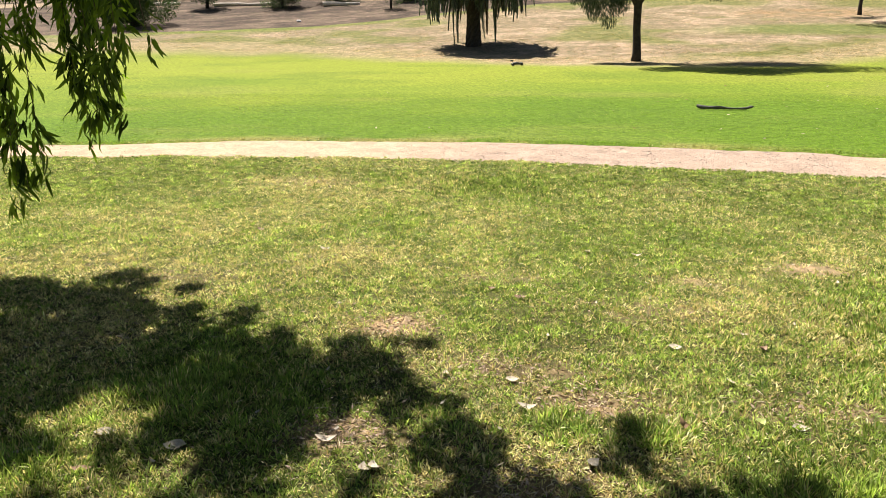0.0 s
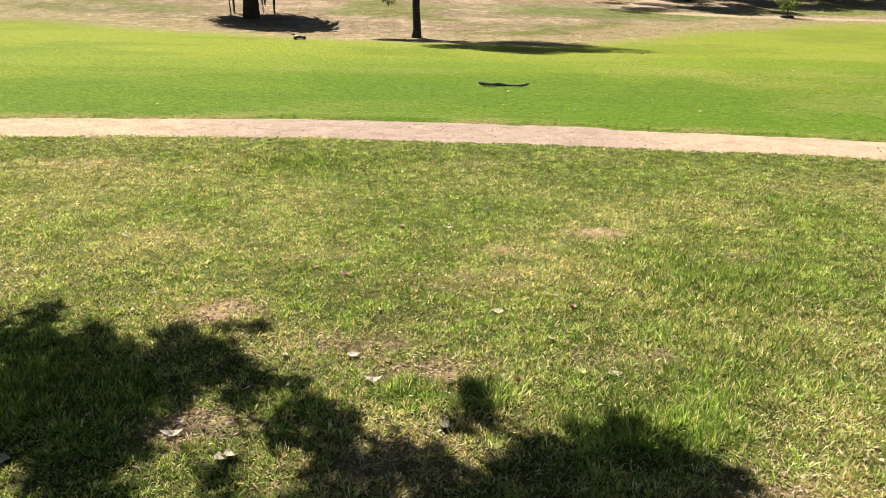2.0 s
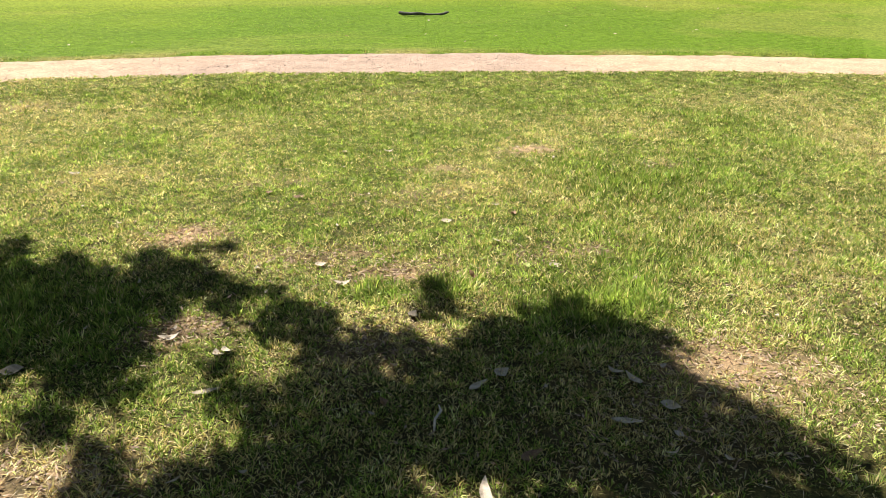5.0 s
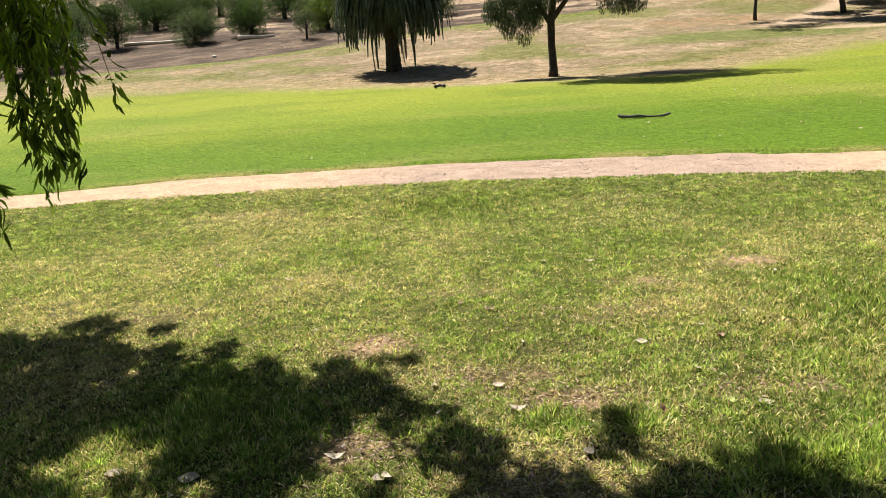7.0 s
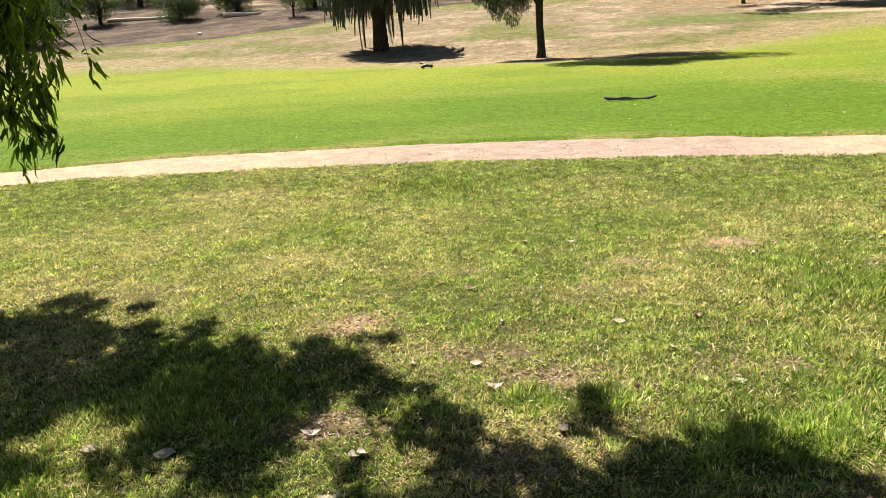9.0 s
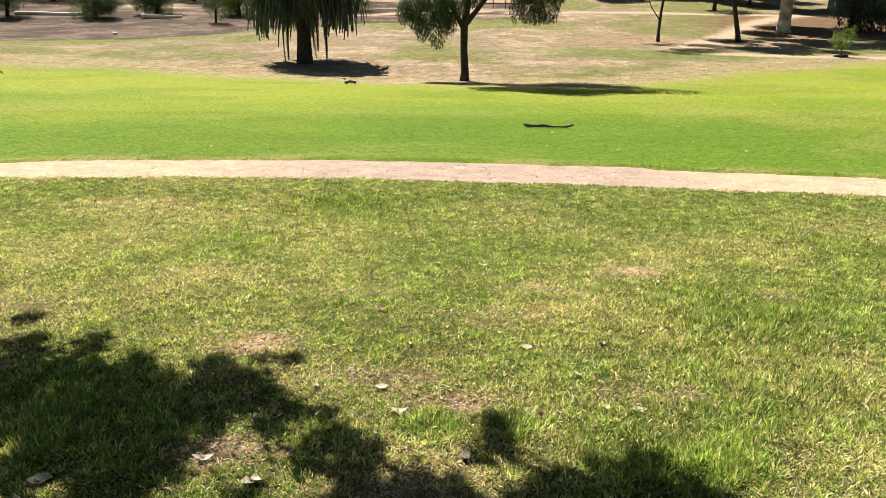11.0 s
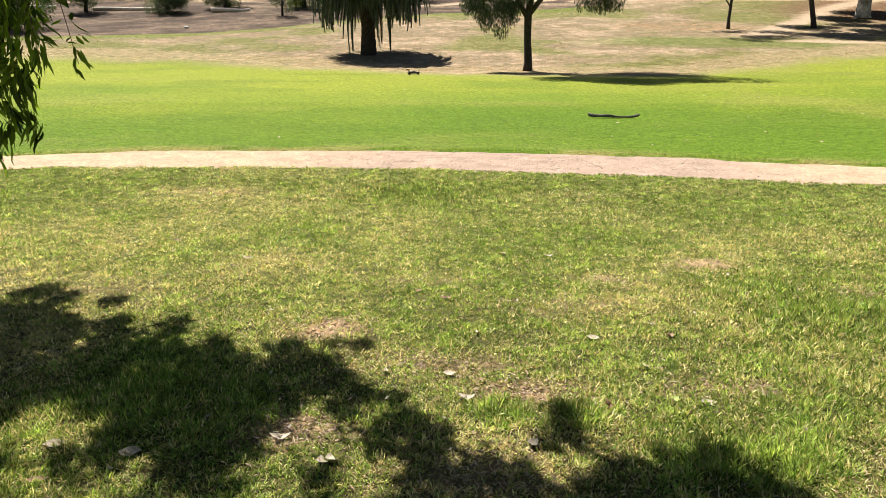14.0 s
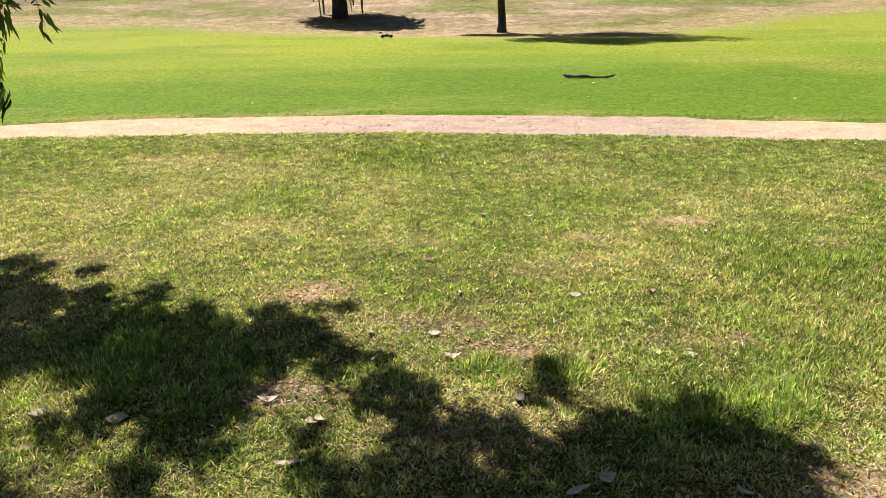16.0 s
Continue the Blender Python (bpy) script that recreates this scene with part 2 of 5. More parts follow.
def value_noise(x, y, size, seed):
    """Smooth noise from 0 to 1, with bumps of that size in metres."""
    tab = lattice(256, seed)
    u, v = np.asarray(x) / size + 1000, np.asarray(y) / size + 1000
    i, j = np.floor(u).astype(int), np.floor(v).astype(int)
    fu, fv = u - i, v - j
    fu, fv = fu * fu * (3 - 2 * fu), fv * fv * (3 - 2 * fv)
    i, j, i1, j1 = i % 256, j % 256, (i + 1) % 256, (j + 1) % 256
    return (tab[i, j] * (1 - fu) + tab[i1, j] * fu) * (1 - fv) + (tab[i, j1] * (1 - fu) + tab[i1, j1] * fu) * fv


def fbm(x, y, size, seed, octaves=4):
    total, amp, norm = 0, 1.0, 0
    for k in range(octaves):
        total = total + amp * value_noise(x, y, size / 2 ** k, seed + k)
        norm += amp
        amp *= 0.55
    return total / norm


def soft_ramp(y, start, width):
    return width * np.logaddexp(0, (y - start) / width)


# ---- the lie of the land ----
def height(x, y):
    """Level lawn, a gentle rise behind the path, a steeper hillside behind that."""
    y = np.minimum(np.asarray(y, float), 150.0)
    z = 0.05 * soft_ramp(y, 13, 1.0) + 0.085 * soft_ramp(y, 33.5, 1.2) + 0.06 * soft_ramp(y, 56, 2.0)
    z = z - 0.13 * np.clip((x - 8) / 12, 0, 1) * np.exp(-((y - 42) / 7.0) ** 2)
    rough = np.clip((y - 30) / 25, 0, 1) * 0.16 * (fbm(x, y, 9, 31, 2) - 0.5)
    return z + rough + 0.03 * (value_noise(x, y, 0.9, 5) - 0.5) * np.clip(1 - y / 40, 0.2, 1)


NEAR_EDGE = ((-30, -14, -7.3, -4.5, -3, -1.3, 0, 1.6, 3, 4.3, 5.4, 9, 14, 30), (7.0, 9.0, 9.98, 10.33, 10.42, 10.4, 10.24, 9.95, 9.62, 9.34, 9.08, 7.9, 5.8, -2))
FAR_EDGE = ((-30, -14, -7.8, -6.3, -4.4, -2, 0, 2, 3.3, 4.3, 5.2, 6.4, 9, 14, 30), (8.4, 10.4, 11.6, 12.15, 12.4, 12.5, 12.36, 12.06, 11.85, 11.4, 11.2, 10.86, 9.9, 7.7, 0))


def near_edge(x):
    return np.interp(x, *NEAR_EDGE) + 0.16 * (fbm(x, x * 0, 0.5, 71, 3) - 0.5)


def far_edge(x):
    return np.interp(x, *FAR_EDGE) + 0.2 * (fbm(x, x * 0, 0.6, 77, 3) - 0.5)


def on_path(x, y):
    return (y > near_edge(x)) & (y < far_edge(x))


def spot(x, y, cx, cy, rx, ry=None):
    ry = ry or rx
    return np.exp(-(((x - cx) / rx) ** 2 + ((y - cy) / ry) ** 2))


# bare, trodden spots in the near lawn: x, y, radius across, radius along, strength
BARE = ((1.51, 5.52, 0.26, 0.18, 0.8), (-0.99, 4.0, 0.18, 0.18, 0.85), (-0.3, 3.5, 0.35, 0.14, 0.6), (0.1, 3.2, 0.22, 0.12, 0.8),
        (-0.89, 2.75, 0.19, 0.15, 0.85), (-3.27, 8.35, 0.7, 0.3, 0.4), (0.7, 8.5, 0.5, 0.25, 0.3), (2.44, 4.89, 0.24, 0.18, 0.45), (0.75, 5.1, 0.35, 0.15, 0.5), (-0.45, 5.0, 0.3, 0.12, 0.5), (1.1, 3.3, 0.3, 0.12, 0.5),
        (-0.1, 2.45, 0.25, 0.15, 0.4), (0.2, 4.48, 0.45, 0.2, 0.4), (-2.6, 4.6, 0.4, 0.25, 0.5), (1.3, 2.0, 0.35, 0.3, 0.6), (-1.3, 1.8, 0.4, 0.2, 0.6))
# thick, long, green tufts
LUSH = ((0.95, 2.65, 0.35, 0.22, 1.0), (-0.02, 2.98, 0.14, 0.12, 0.9), (0.33, 2.98, 0.14, 0.12, 0.9), (-1.6, 3.0, 0.5, 0.4, 0.8),
        (1.9, 4.3, 0.7, 0.7, 0.8), (-1.2, 8.4, 1.6, 0.7, 0.6), (1.5, 3.2, 0.7, 0.4, 0.5), (-1.9, 2.2, 0.3, 0.3, 0.8), (3.2, 6.0, 1.2, 1.2, 0.3))


def sum_spots(x, y, table):
    return np.clip(sum(k * spot(x, y, cx, cy, rx, ry) for cx, cy, rx, ry, k in table), 0, 1.2)


def dryness(x, y):
    """How straw-coloured the near lawn is, 0 to 1."""
    d = 0.42 + 1.5 * (fbm(x, y, 0.9, 11, 4) - 0.5) + 0.7 * (fbm(x, y, 3.0, 15, 2) - 0.5)
    d = d + 0.14 * spot(x, y, -2.6, 5.4, 1.5) - 0.30 * np.clip((y - 6.5) / 3.0, 0, 1)
    return np.clip(d + 0.55 * sum_spots(x, y, BARE) - 0.32 * sum_spots(x, y, LUSH), 0, 1)


def line_near(x, y, pts, width, soft):
    """1 on a band along the line, falling to 0 at its sides."""
    best = np.full(np.shape(x), 1e9)
    for (x0, y0), (x1, y1) in zip(pts, pts[1:]):
        dx, dy = x1 - x0, y1 - y0
        t = np.clip(((x - x0) * dx + (y - y0) * dy) / (dx * dx + dy * dy), 0, 1)
        best = np.minimum(best, np.hypot(x - x0 - t * dx, y - y0 - t * dy))
    return np.clip((width - best) / soft + 0.5, 0, 1)


def lerp(a, b, t):
    return a + (np.asarray(b) - a) * np.asarray(t)[..., None]


def step(v, lo, hi):
    t = np.clip((v - lo) / (hi - lo), 0, 1)
    return t * t * (3 - 2 * t)


GREEN_END = ((-60, -40, -21.4, -15.3, -9.5, -5.25, -1.9, 1.4, 6.4, 10, 13.3, 16.9, 20.8, 23.2, 40, 60), (39, 39, 37.4, 35.8, 33.7, 32, 30.8, 29.6, 29.6, 32.7, 35.3, 37.7, 39.9, 40.8, 45, 47))
MULCH_START = ((-60, -34, -25.8, -19, -14.5, -12.5, -4.9, -2, 4, 8, 9, 60), (44, 46.5, 47.9, 48.9, 52, 55, 59.5, 60, 62, 64, 200, 200))


def ground_cover(x, y):
    """The colour of what grows or lies on the ground, some tree shade included."""
    x, y = np.broadcast_arrays(np.asarray(x, float), np.asarray(y, float))
    n1, n2, n3 = fbm(x, y, 1.2, 41, 4), fbm(x, y, 6, 45, 4), fbm(x * 0.35, y, 2.0, 49, 4)
    c = np.empty(x.shape + (3,))
    c[...] = (0.085, 0.066, 0.036)
    dry = dryness(x, y)
    c = lerp(c, (0.045, 0.05, 0.016), step(1 - dry, 0.2, 0.9) * 0.7)
    c = lerp(c, (0.098, 0.112, 0.034), 0.85 * step(y, 3.6, 6.5))
    c = lerp(c, (0.33, 0.225, 0.160), np.clip(1.2 * sum_spots(x, y, BARE), 0, 1) * step(n1, 0.3, 0.55))
    thick = step(0.80 * y + 0.75 - np.abs(x), -0.1, 0.5) * step(y, 1.0, 1.5)
    thin = lerp(np.broadcast_to((0.115, 0.128, 0.035), c.shape).copy(), (0.20, 0.165, 0.08), step(dry, 0.3, 0.85))
    c = lerp(c, thin, 1 - thick)
    fair = lerp(np.broadcast_to((0.092, 0.152, 0.015), c.shape).copy(), (0.188, 0.220, 0.028), step(0.25 * n2 + 0.12 * n3 + 0.325 + (y - 21) * 0.020, 0.36, 0.66))
    fair = lerp(fair, (0.215, 0.20, 0.075), step(n3 + 0.25 * (n1 - 0.5), 0.58, 0.8) * 0.22)
    fair = lerp(fair, (0.20, 0.195, 0.06), 0.4 * step(x, 2.5, 8) * step(n2 + 0.5 * (n1 - 0.5), 0.44, 0.66))
    fair = lerp(fair, (0.072, 0.122, 0.016), 0.3 * step(fbm(x * 0.5, y, 1.7, 63, 4), 0.52, 0.70))
    fringe = np.exp(-(np.maximum(y - far_edge(x), 0) / 0.45) ** 2) * step(fbm(x, y, 1.3, 151, 3), 0.46, 0.62)
    fair = lerp(fair, (0.33, 0.26, 0.14), 0.45 * fringe)
    c = np.where((y > 0.5 * (near_edge(x) + far_edge(x)))[..., None], fair, c)
    # dry hillside
    end = np.interp(x, *GREEN_END) + 2.6 * (fbm(x, y, 3, 53, 4) - 0.5)
    hill = lerp(np.broadcast_to((0.212, 0.162, 0.126), c.shape).copy(), (0.318, 0.238, 0.203), step(n1, 0.45, 0.72))
    hill = lerp(hill, (0.125, 0.135, 0.04), step(n2 + 0.25 * (n3 - 0.5), 0.42, 0.64) * 0.75)
    hill = lerp(hill, (0.10, 0.135, 0.03), 0.7 * step(spot(x, y, 12, 43.5, 9, 3.2), 0.3, 0.8))
    hill = lerp(hill, (0.10, 0.14, 0.03), 0.75 * step(spot(x, y, 27, 46.0, 6, 1.6), 0.3, 0.8))
    hill = lerp(hill, (0.25, 0.165, 0.11), 0.8 * step(spot(x, y, 11.5, 51.5, 5, 3.0), 0.3, 0.8) * step(n1, 0.3, 0.6))
    # reddish soil under the right-hand trees, darkened to carry part of their shade
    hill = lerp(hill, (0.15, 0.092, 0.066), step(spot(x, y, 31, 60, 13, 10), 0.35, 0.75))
    hill = lerp(hill, (0.29, 0.22, 0.165), step(end + 3.5 + n1 * 2 - y, 0, 1.2) * 0.7)
    c = lerp(c, hill, step(y - end, -1.7, 1.7))
    # strip of green before the mulch, then the mulch
    edge = np.interp(x, *MULCH_START) + 0.8 * (fbm(x, y, 2.5, 57, 3) - 0.5)
    c = lerp(c, (0.125, 0.15, 0.035), step(y - edge, -2.6, -0.9) * (edge < 100) * 0.75)
    mulch = lerp(np.broadcast_to((0.062, 0.043, 0.040), c.shape).copy(), (0.150, 0.108, 0.097), step(n1, 0.4, 0.7))
    mulch = lerp(mulch, (0.30, 0.225, 0.19), step(fbm(x * 0.3, y, 3.0, 61, 3), 0.53, 0.66) * step(y, 62, 66))
    c = lerp(c, mulch, step(y - edge, -0.15, 0.25))
    # sandy tracks over the hill
    for pts, w in ((((16.0, 44.4), (20, 43.9), (24.4, 43.4), (60, 42.5)), 0.55), (((15.5, 47.5), (17.5, 50.5), (20.5, 55), (25.0, 61.5), (30, 66)), 0.85),
                   (((6.5, 66.5), (13, 67.5), (22, 67.0), (30, 66), (60, 66)), 0.65), (((-6, 64.5), (4, 67.5)), 0.7)):
        track = line_near(x, y, pts, w + 0.4 * (n1 - 0.5), 0.4)
        c = lerp(c, (0.375, 0.285, 0.235), track)
        end = np.where(track > 0.5, 1e3, end)
    c = np.clip(c, 0.01, 0.9)
    return np.concatenate([c, step(y - end, -0.5, 0.9)[..., None]], -1)


def stretched(lo, hi, fine, grow, far):
    """Even steps from lo to hi, then growing ones out to far."""
    vals = list(np.arange(lo, hi, fine))
    stepw = fine
    while vals[-1] < far:
        stepw *= grow
        vals.append(vals[-1] + stepw)
    return vals


xs = stretched(0, 8, 0.125, 1.055, 1500)
xs = np.array([-v for v in xs[:0:-1]] + xs)
ys = np.array([-1500, -600, -200, -80, -30, -12, -6, -3, -1.5] + list(np.arange(-0.5, 13.5, 0.125)) + list(np.arange(13.5, 75, 0.3)) + stretched(75, 76, 0.4, 1.12, 2500))
gx, gy = np.meshgrid(xs, ys)
gz = height(gx, gy) - 0.035 * on_path(gx, gy)
nx, ny = len(xs), len(ys)
idx = np.arange(nx * ny).reshape(ny, nx)
quads = np.stack([idx[:-1, :-1], idx[:-1, 1:], idx[1:, 1:], idx[1:, :-1]], -1).reshape(-1, 4)
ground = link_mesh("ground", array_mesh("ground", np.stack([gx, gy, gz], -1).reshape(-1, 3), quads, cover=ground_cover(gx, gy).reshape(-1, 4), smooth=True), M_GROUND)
tagged(ground, "park lawn, half dry in front, bright green behind, straw-coloured hillside", "ground", kind="structure")

# the gravel path, a slightly crowned sheet between its two ragged edges
px = np.arange(-30, 30, 0.06)
pt = np.linspace(0, 1, 26)
PX, PT = np.meshgrid(px, pt)
PY = near_edge(PX) - 0.04 + (far_edge(PX) - near_edge(PX) + 0.08) * PT
PZ = height(PX, PY) - 0.03 + 0.035 * np.sin(PT * math.pi) ** 0.5 + 0.012 * (value_noise(PX, PY, 0.12, 81) - 0.5)
pidx = np.arange(PX.size).reshape(PX.shape)
pq = np.stack([pidx[:-1, :-1], pidx[:-1, 1:], pidx[1:, 1:], pidx[1:, :-1]], -1).reshape(-1, 4)
sand = np.clip(step(-PX, 1.2, 4.0) + step(PX, 2.8, 4.6) + 0.5 * (fbm(PX, PY, 1.5, 85, 3) - 0.5), 0, 1)
pc = lerp(np.broadcast_to((0.36, 0.275, 0.215), PX.shape + (3,)).copy(), (0.445, 0.333, 0.228), sand)
path = link_mesh("path", array_mesh("path", np.stack([PX, PY, PZ], -1).reshape(-1, 3), pq, cover=pc.reshape(-1, 3), smooth=True), M_PATH)
tagged(path, "narrow walking path of pinkish crushed gravel and sand", "path", kind="structure")


# ---- plants: shared builders ----
def leaf_cloud(name, centres, dirs, length, width, rng, droop=0.25, fold=0.0):
    """Many small pointed leaves; each starts at its centre and runs along its direction."""
    n = len(centres)
    dirs = dirs / np.linalg.norm(dirs, axis=1, keepdims=True)
    side = np.cross(dirs, rng.normal(size=(n, 3)))
    side /= np.linalg.norm(side, axis=1, keepdims=True) + 1e-9
    L = (length * rng.uniform(0.65, 1.3, n))[:, None]
    W = (width * rng.uniform(0.7, 1.25, n))[:, None]
    down = np.array([0, 0, -1.0]) * droop
    mid = centres + dirs * L * 0.45 + down * L * 0.12
    tip = centres + dirs * L + down * L * 0.6
    verts = np.stack([centres, mid - side * W, tip, mid + side * W], 1).reshape(-1, 3)
    return array_mesh(name, verts, np.arange(n * 4).reshape(n, 4))


def ball_points(rng, n, centre, radii, shell=0.45):
    d = rng.normal(size=(n, 3))
    d /= np.linalg.norm(d, axis=1, keepdims=True)
    r = rng.uniform(shell ** 3, 1, n) ** (1 / 3)
    return np.asarray(centre) + d * r[:, None] * np.asarray(radii), d


def on_ground(x, y):
    return float(height(x, y))


def crown_mesh(clumps, n_each, length, width, rng, hang):
    pts, dirs = [], []
    for cx, cy, cz, r, rz in clumps:
        n = max(20, int(n_each * (r / 0.8) ** 2))
        p, d = ball_points(rng, n, (cx, cy, cz), (r, r, rz), 0.3)
        pts.append(p)
        dirs.append(d * (1 - hang) + np.array([0, 0, -1.0]) * hang + rng.normal(size=(n, 3)) * 0.35)
    return leaf_cloud("crown", np.concatenate(pts), np.concatenate(dirs), length, width, rng, hang)


def tree(name, at, label, trunk, limbs, clumps, leaf, material, bark, n_each=260, hang=0.5, seed=1, category="tree", group=""):
    """A tree from a bent trunk (points and radii), limbs and leafy clumps, all from its own foot."""
    rng = np.random.RandomState(seed)
    root = base(name, pose(at[0], at[1], on_ground(*at) - 0.04), label, category, group)
    bm = tube(bmesh.new(), [p for p, _ in trunk], [r for _, r in trunk], 12)
    part("trunk", bm, bark, root)
    for pts, r in limbs:
        k = len(pts)
        part("limb", tube(bmesh.new(), pts, [r * (1 - 0.75 * i / (k - 1)) for i in range(k)], 7), bark, root)
    link_mesh("crown", crown_mesh(clumps, n_each, leaf[0], leaf[1], rng, hang), material, root)
    return root


def random_clumps(rng, n, centre, spread, r):
    out = []
    for p in ball_points(rng, n, centre, spread, 0.5)[0]:
        k = r * rng.uniform(0.7, 1.3)
        out.append((p[0], p[1], p[2], k, k * rng.uniform(0.7, 1.1)))
    return out


# ---- palm ----
def frond_mesh(length, reach, rise, droop, rng):
    """One arching feather leaf: a rib and two rows of narrow leaflets."""
    n = 46
    t = np.linspace(0, 1, n)
    out = length * reach * np.sin(t * 1.45) / math.sin(1.45)
    up = length * (rise * np.sin(t * math.pi * 0.6) - droop * t ** 2.2)
    rib = np.stack([out, np.zeros(n), up], 1)
    verts, faces = [], []
    for i in range(n - 1):
        a, b = rib[i], rib[i + 1]
        w = 0.035 * (1 - 0.8 * t[i])
        k = len(verts)
        verts += [a + (0, w, 0), a + (0, -w, 0), b + (0, -w * 0.9, 0), b + (0, w * 0.9, 0)]
        faces.append((k, k + 1, k + 2, k + 3))
    for i in range(3, n):
        tan = rib[i] - rib[i - 1]
        tan = tan / np.linalg.norm(tan)
        size = 0.56 * length / 3.2 * math.sin(math.pi * (0.12 + 0.84 * t[i])) ** 0.6
        for s in (-1, 1):
            for off in (0.0, 0.34, 0.67):
                root = rib[i] - tan * off * length / n
                d = np.array((tan[0], s * rng.uniform(0.14, 0.42), tan[2] - rng.uniform(0.1, 0.3)))
                d = d / np.linalg.norm(d) * size * rng.uniform(0.85, 1.1)
                wv = np.cross(d, (0, 0, 1))
                wv = wv / (np.linalg.norm(wv) + 1e-6) * 0.028
                k = len(verts)
                verts += [root, root + d * 0.5 + wv, root + d + np.array((0, 0, -0.12 * size)), root + d * 0.5 - wv]
                faces.append((k, k + 1, k + 2, k + 3))
    return array_mesh("frond", np.array(verts), np.array(faces))


def palm(at):
    rng = np.random.RandomState(7)
    root = base("palm", pose(at[0], at[1], on_ground(*at) - 0.05), "stout date palm with a drooping skirt of dark grey-green fronds", "palm tree")
    bm = bmesh.new()
    rings, sides = 26, 18
    grid = []
    for i in range(rings):
        z = i / (rings - 1) * 4.6
        r0 = 0.38 - 0.08 * min(z / 1.2, 1) + 0.10 * max(0, z - 2.6) / 2
        row = []
        for k in range(sides):
            bulge = 0.045 if (k + i) % 2 else -0.02
            a = k / sides * math.tau
            row.append(bm.verts.new(((r0 + bulge) * math.cos(a), (r0 + bulge) * math.sin(a), z)))
        grid.append(row)
    for r0, r1 in zip(grid, grid[1:]):
        for k in range(sides):
            bm.faces.new((r0[k], r0[(k + 1) % sides], r1[(k + 1) % sides], r1[k]))
    bm.faces.new(grid[-1])
    part("trunk", bm, M_PALMTRUNK, root, smooth=False)
    kinds = [frond_mesh(3.3, 0.75, 0.6, 0.45, rng), frond_mesh(3.3, 0.82, 0.42, 0.8, rng), frond_mesh(3.3, 0.86, 0.24, 0.90, rng), frond_mesh(3.2, 0.78, 0.14, 0.92, rng)]
    for me in kinds:
        me.materials.append(M_FROND)
    for tier, (count, z, tilt) in enumerate(((18, 4.75, -30), (34, 4.6, -8), (112, 4.45, 2), (118, 4.3, 4))):
        for k in range(count):
            ob = new("frond", kinds[tier])
            ob.parent = root
            s = rng.uniform(0.80, 1.04) if tier > 1 else rng.uniform(0.85, 1.05) if tier else rng.uniform(0.8, 0.95)
            ob.matrix_basis = pose(0, 0, z + rng.uniform(-0.12, 0.12), rng.uniform(-12, 12), tilt + rng.uniform(-7, 7), (k + rng.uniform(-0.35, 0.35)) * 360 / count) @ Matrix.Diagonal((s, s, s, 1))
    # a few long hanging ones close to the trunk
    hung = frond_mesh(3.3, 0.40, 0.04, 1.12, rng)
    hung.materials.append(M_FROND)
    old = frond_mesh(3.2, 0.36, 0.04, 1.1, rng)
    old.materials.append(M_DEADFROND)
    for k, turn in enumerate((172, 196, 215, 250, 287, 305, 330, 352, 20, 60, 110, 150)):
        ob = new("frond", old if k in (3, 7, 9) else hung)
        ob.parent = root
        s = rng.uniform(0.86, 1.07)
        ob.matrix_basis = pose(0, 0, 4.2, rng.uniform(-6, 6), 2 + rng.uniform(-5, 8), turn) @ Matrix.Diagonal((s, s, s, 1))
    return root


palm((-6.53, 38.4))

# ---- trees of the middle distance ----
rng = np.random.RandomState(3)
tree("shade_tree", (1.16, 32.25), "dark-trunked shade tree with low drooping grey-green foliage", 
     [((0, 0, 0), 0.22), ((0.02, 0, 0.35), 0.175), ((-0.03, 0, 1.3), 0.15), ((-0.03, 0, 2.2), 0.16), ((0.1, 0.05, 3.2), 0.14), ((0.25, 0.1, 4.6), 0.09)],
     [([(-0.02, 0, 2.1), (-0.5, -0.1, 2.9), (-1.3, -0.2, 3.6), (-2.0, 0, 3.9)], 0.12), ([(0.02, 0, 2.3), (0.9, 0.1, 3.4), (2.0, 0, 4.1), (3.2, -0.2, 4.2)], 0.12),
      ([(0.1, 0, 3.0), (0.3, 1.0, 4.0), (0.4, 2.0, 4.4)], 0.09), ([(0.1, 0, 3.1), (0.0, -1.2, 4.2), (0.2, -2.2, 4.5)], 0.09)],
     [(-1.7, 0.0, 2.7, 0.55, 0.8), (-1.15, -0.3, 2.05, 0.42, 0.75), (-2.2, 0.2, 3.1, 0.55, 0.6), (-0.75, 0.2, 2.9, 0.55, 0.7), (-1.25, 0.1, 3.4, 0.8, 0.7), (-1.75, -0.2, 2.1, 0.3, 0.5), (-0.6, 0.0, 2.4, 0.3, 0.5),
      (-0.35, -0.2, 3.1, 0.45, 0.55), (0.25, -0.3, 3.5, 0.5, 0.5), (-2.5, 0.0, 2.8, 0.35, 0.5), (-2.0, 0.3, 2.5, 0.35, 0.5), (-0.95, -0.2, 2.5, 0.4, 0.6),
      (2.6, 0.0, 3.0, 0.45, 0.65), (3.4, -0.1, 3.0, 0.5, 0.65), (2.1, 0.3, 3.0, 0.3, 0.55), (3.0, 0.2, 2.8, 0.35, 0.5), (2.3, -0.2, 3.6, 0.5, 0.5), (3.0, -0.4, 3.7, 0.7, 0.6), (3.8, 0.0, 3.6, 0.4, 0.45), (1.3, 0.1, 3.9, 0.5, 0.4)],
     (0.10, 0.0135), M_PEPPER, M_BARK, 3300, 0.75, 11)
shade_tree = scene.objects["shade_tree"]
link_mesh("crown", crown_mesh(random_clumps(rng, 44, (2.2, -1.2, 5.0), (3.5, 2.4, 1.0), 0.85), 420, 0.2, 0.034, rng, 0.5), M_PEPPER, shade_tree)

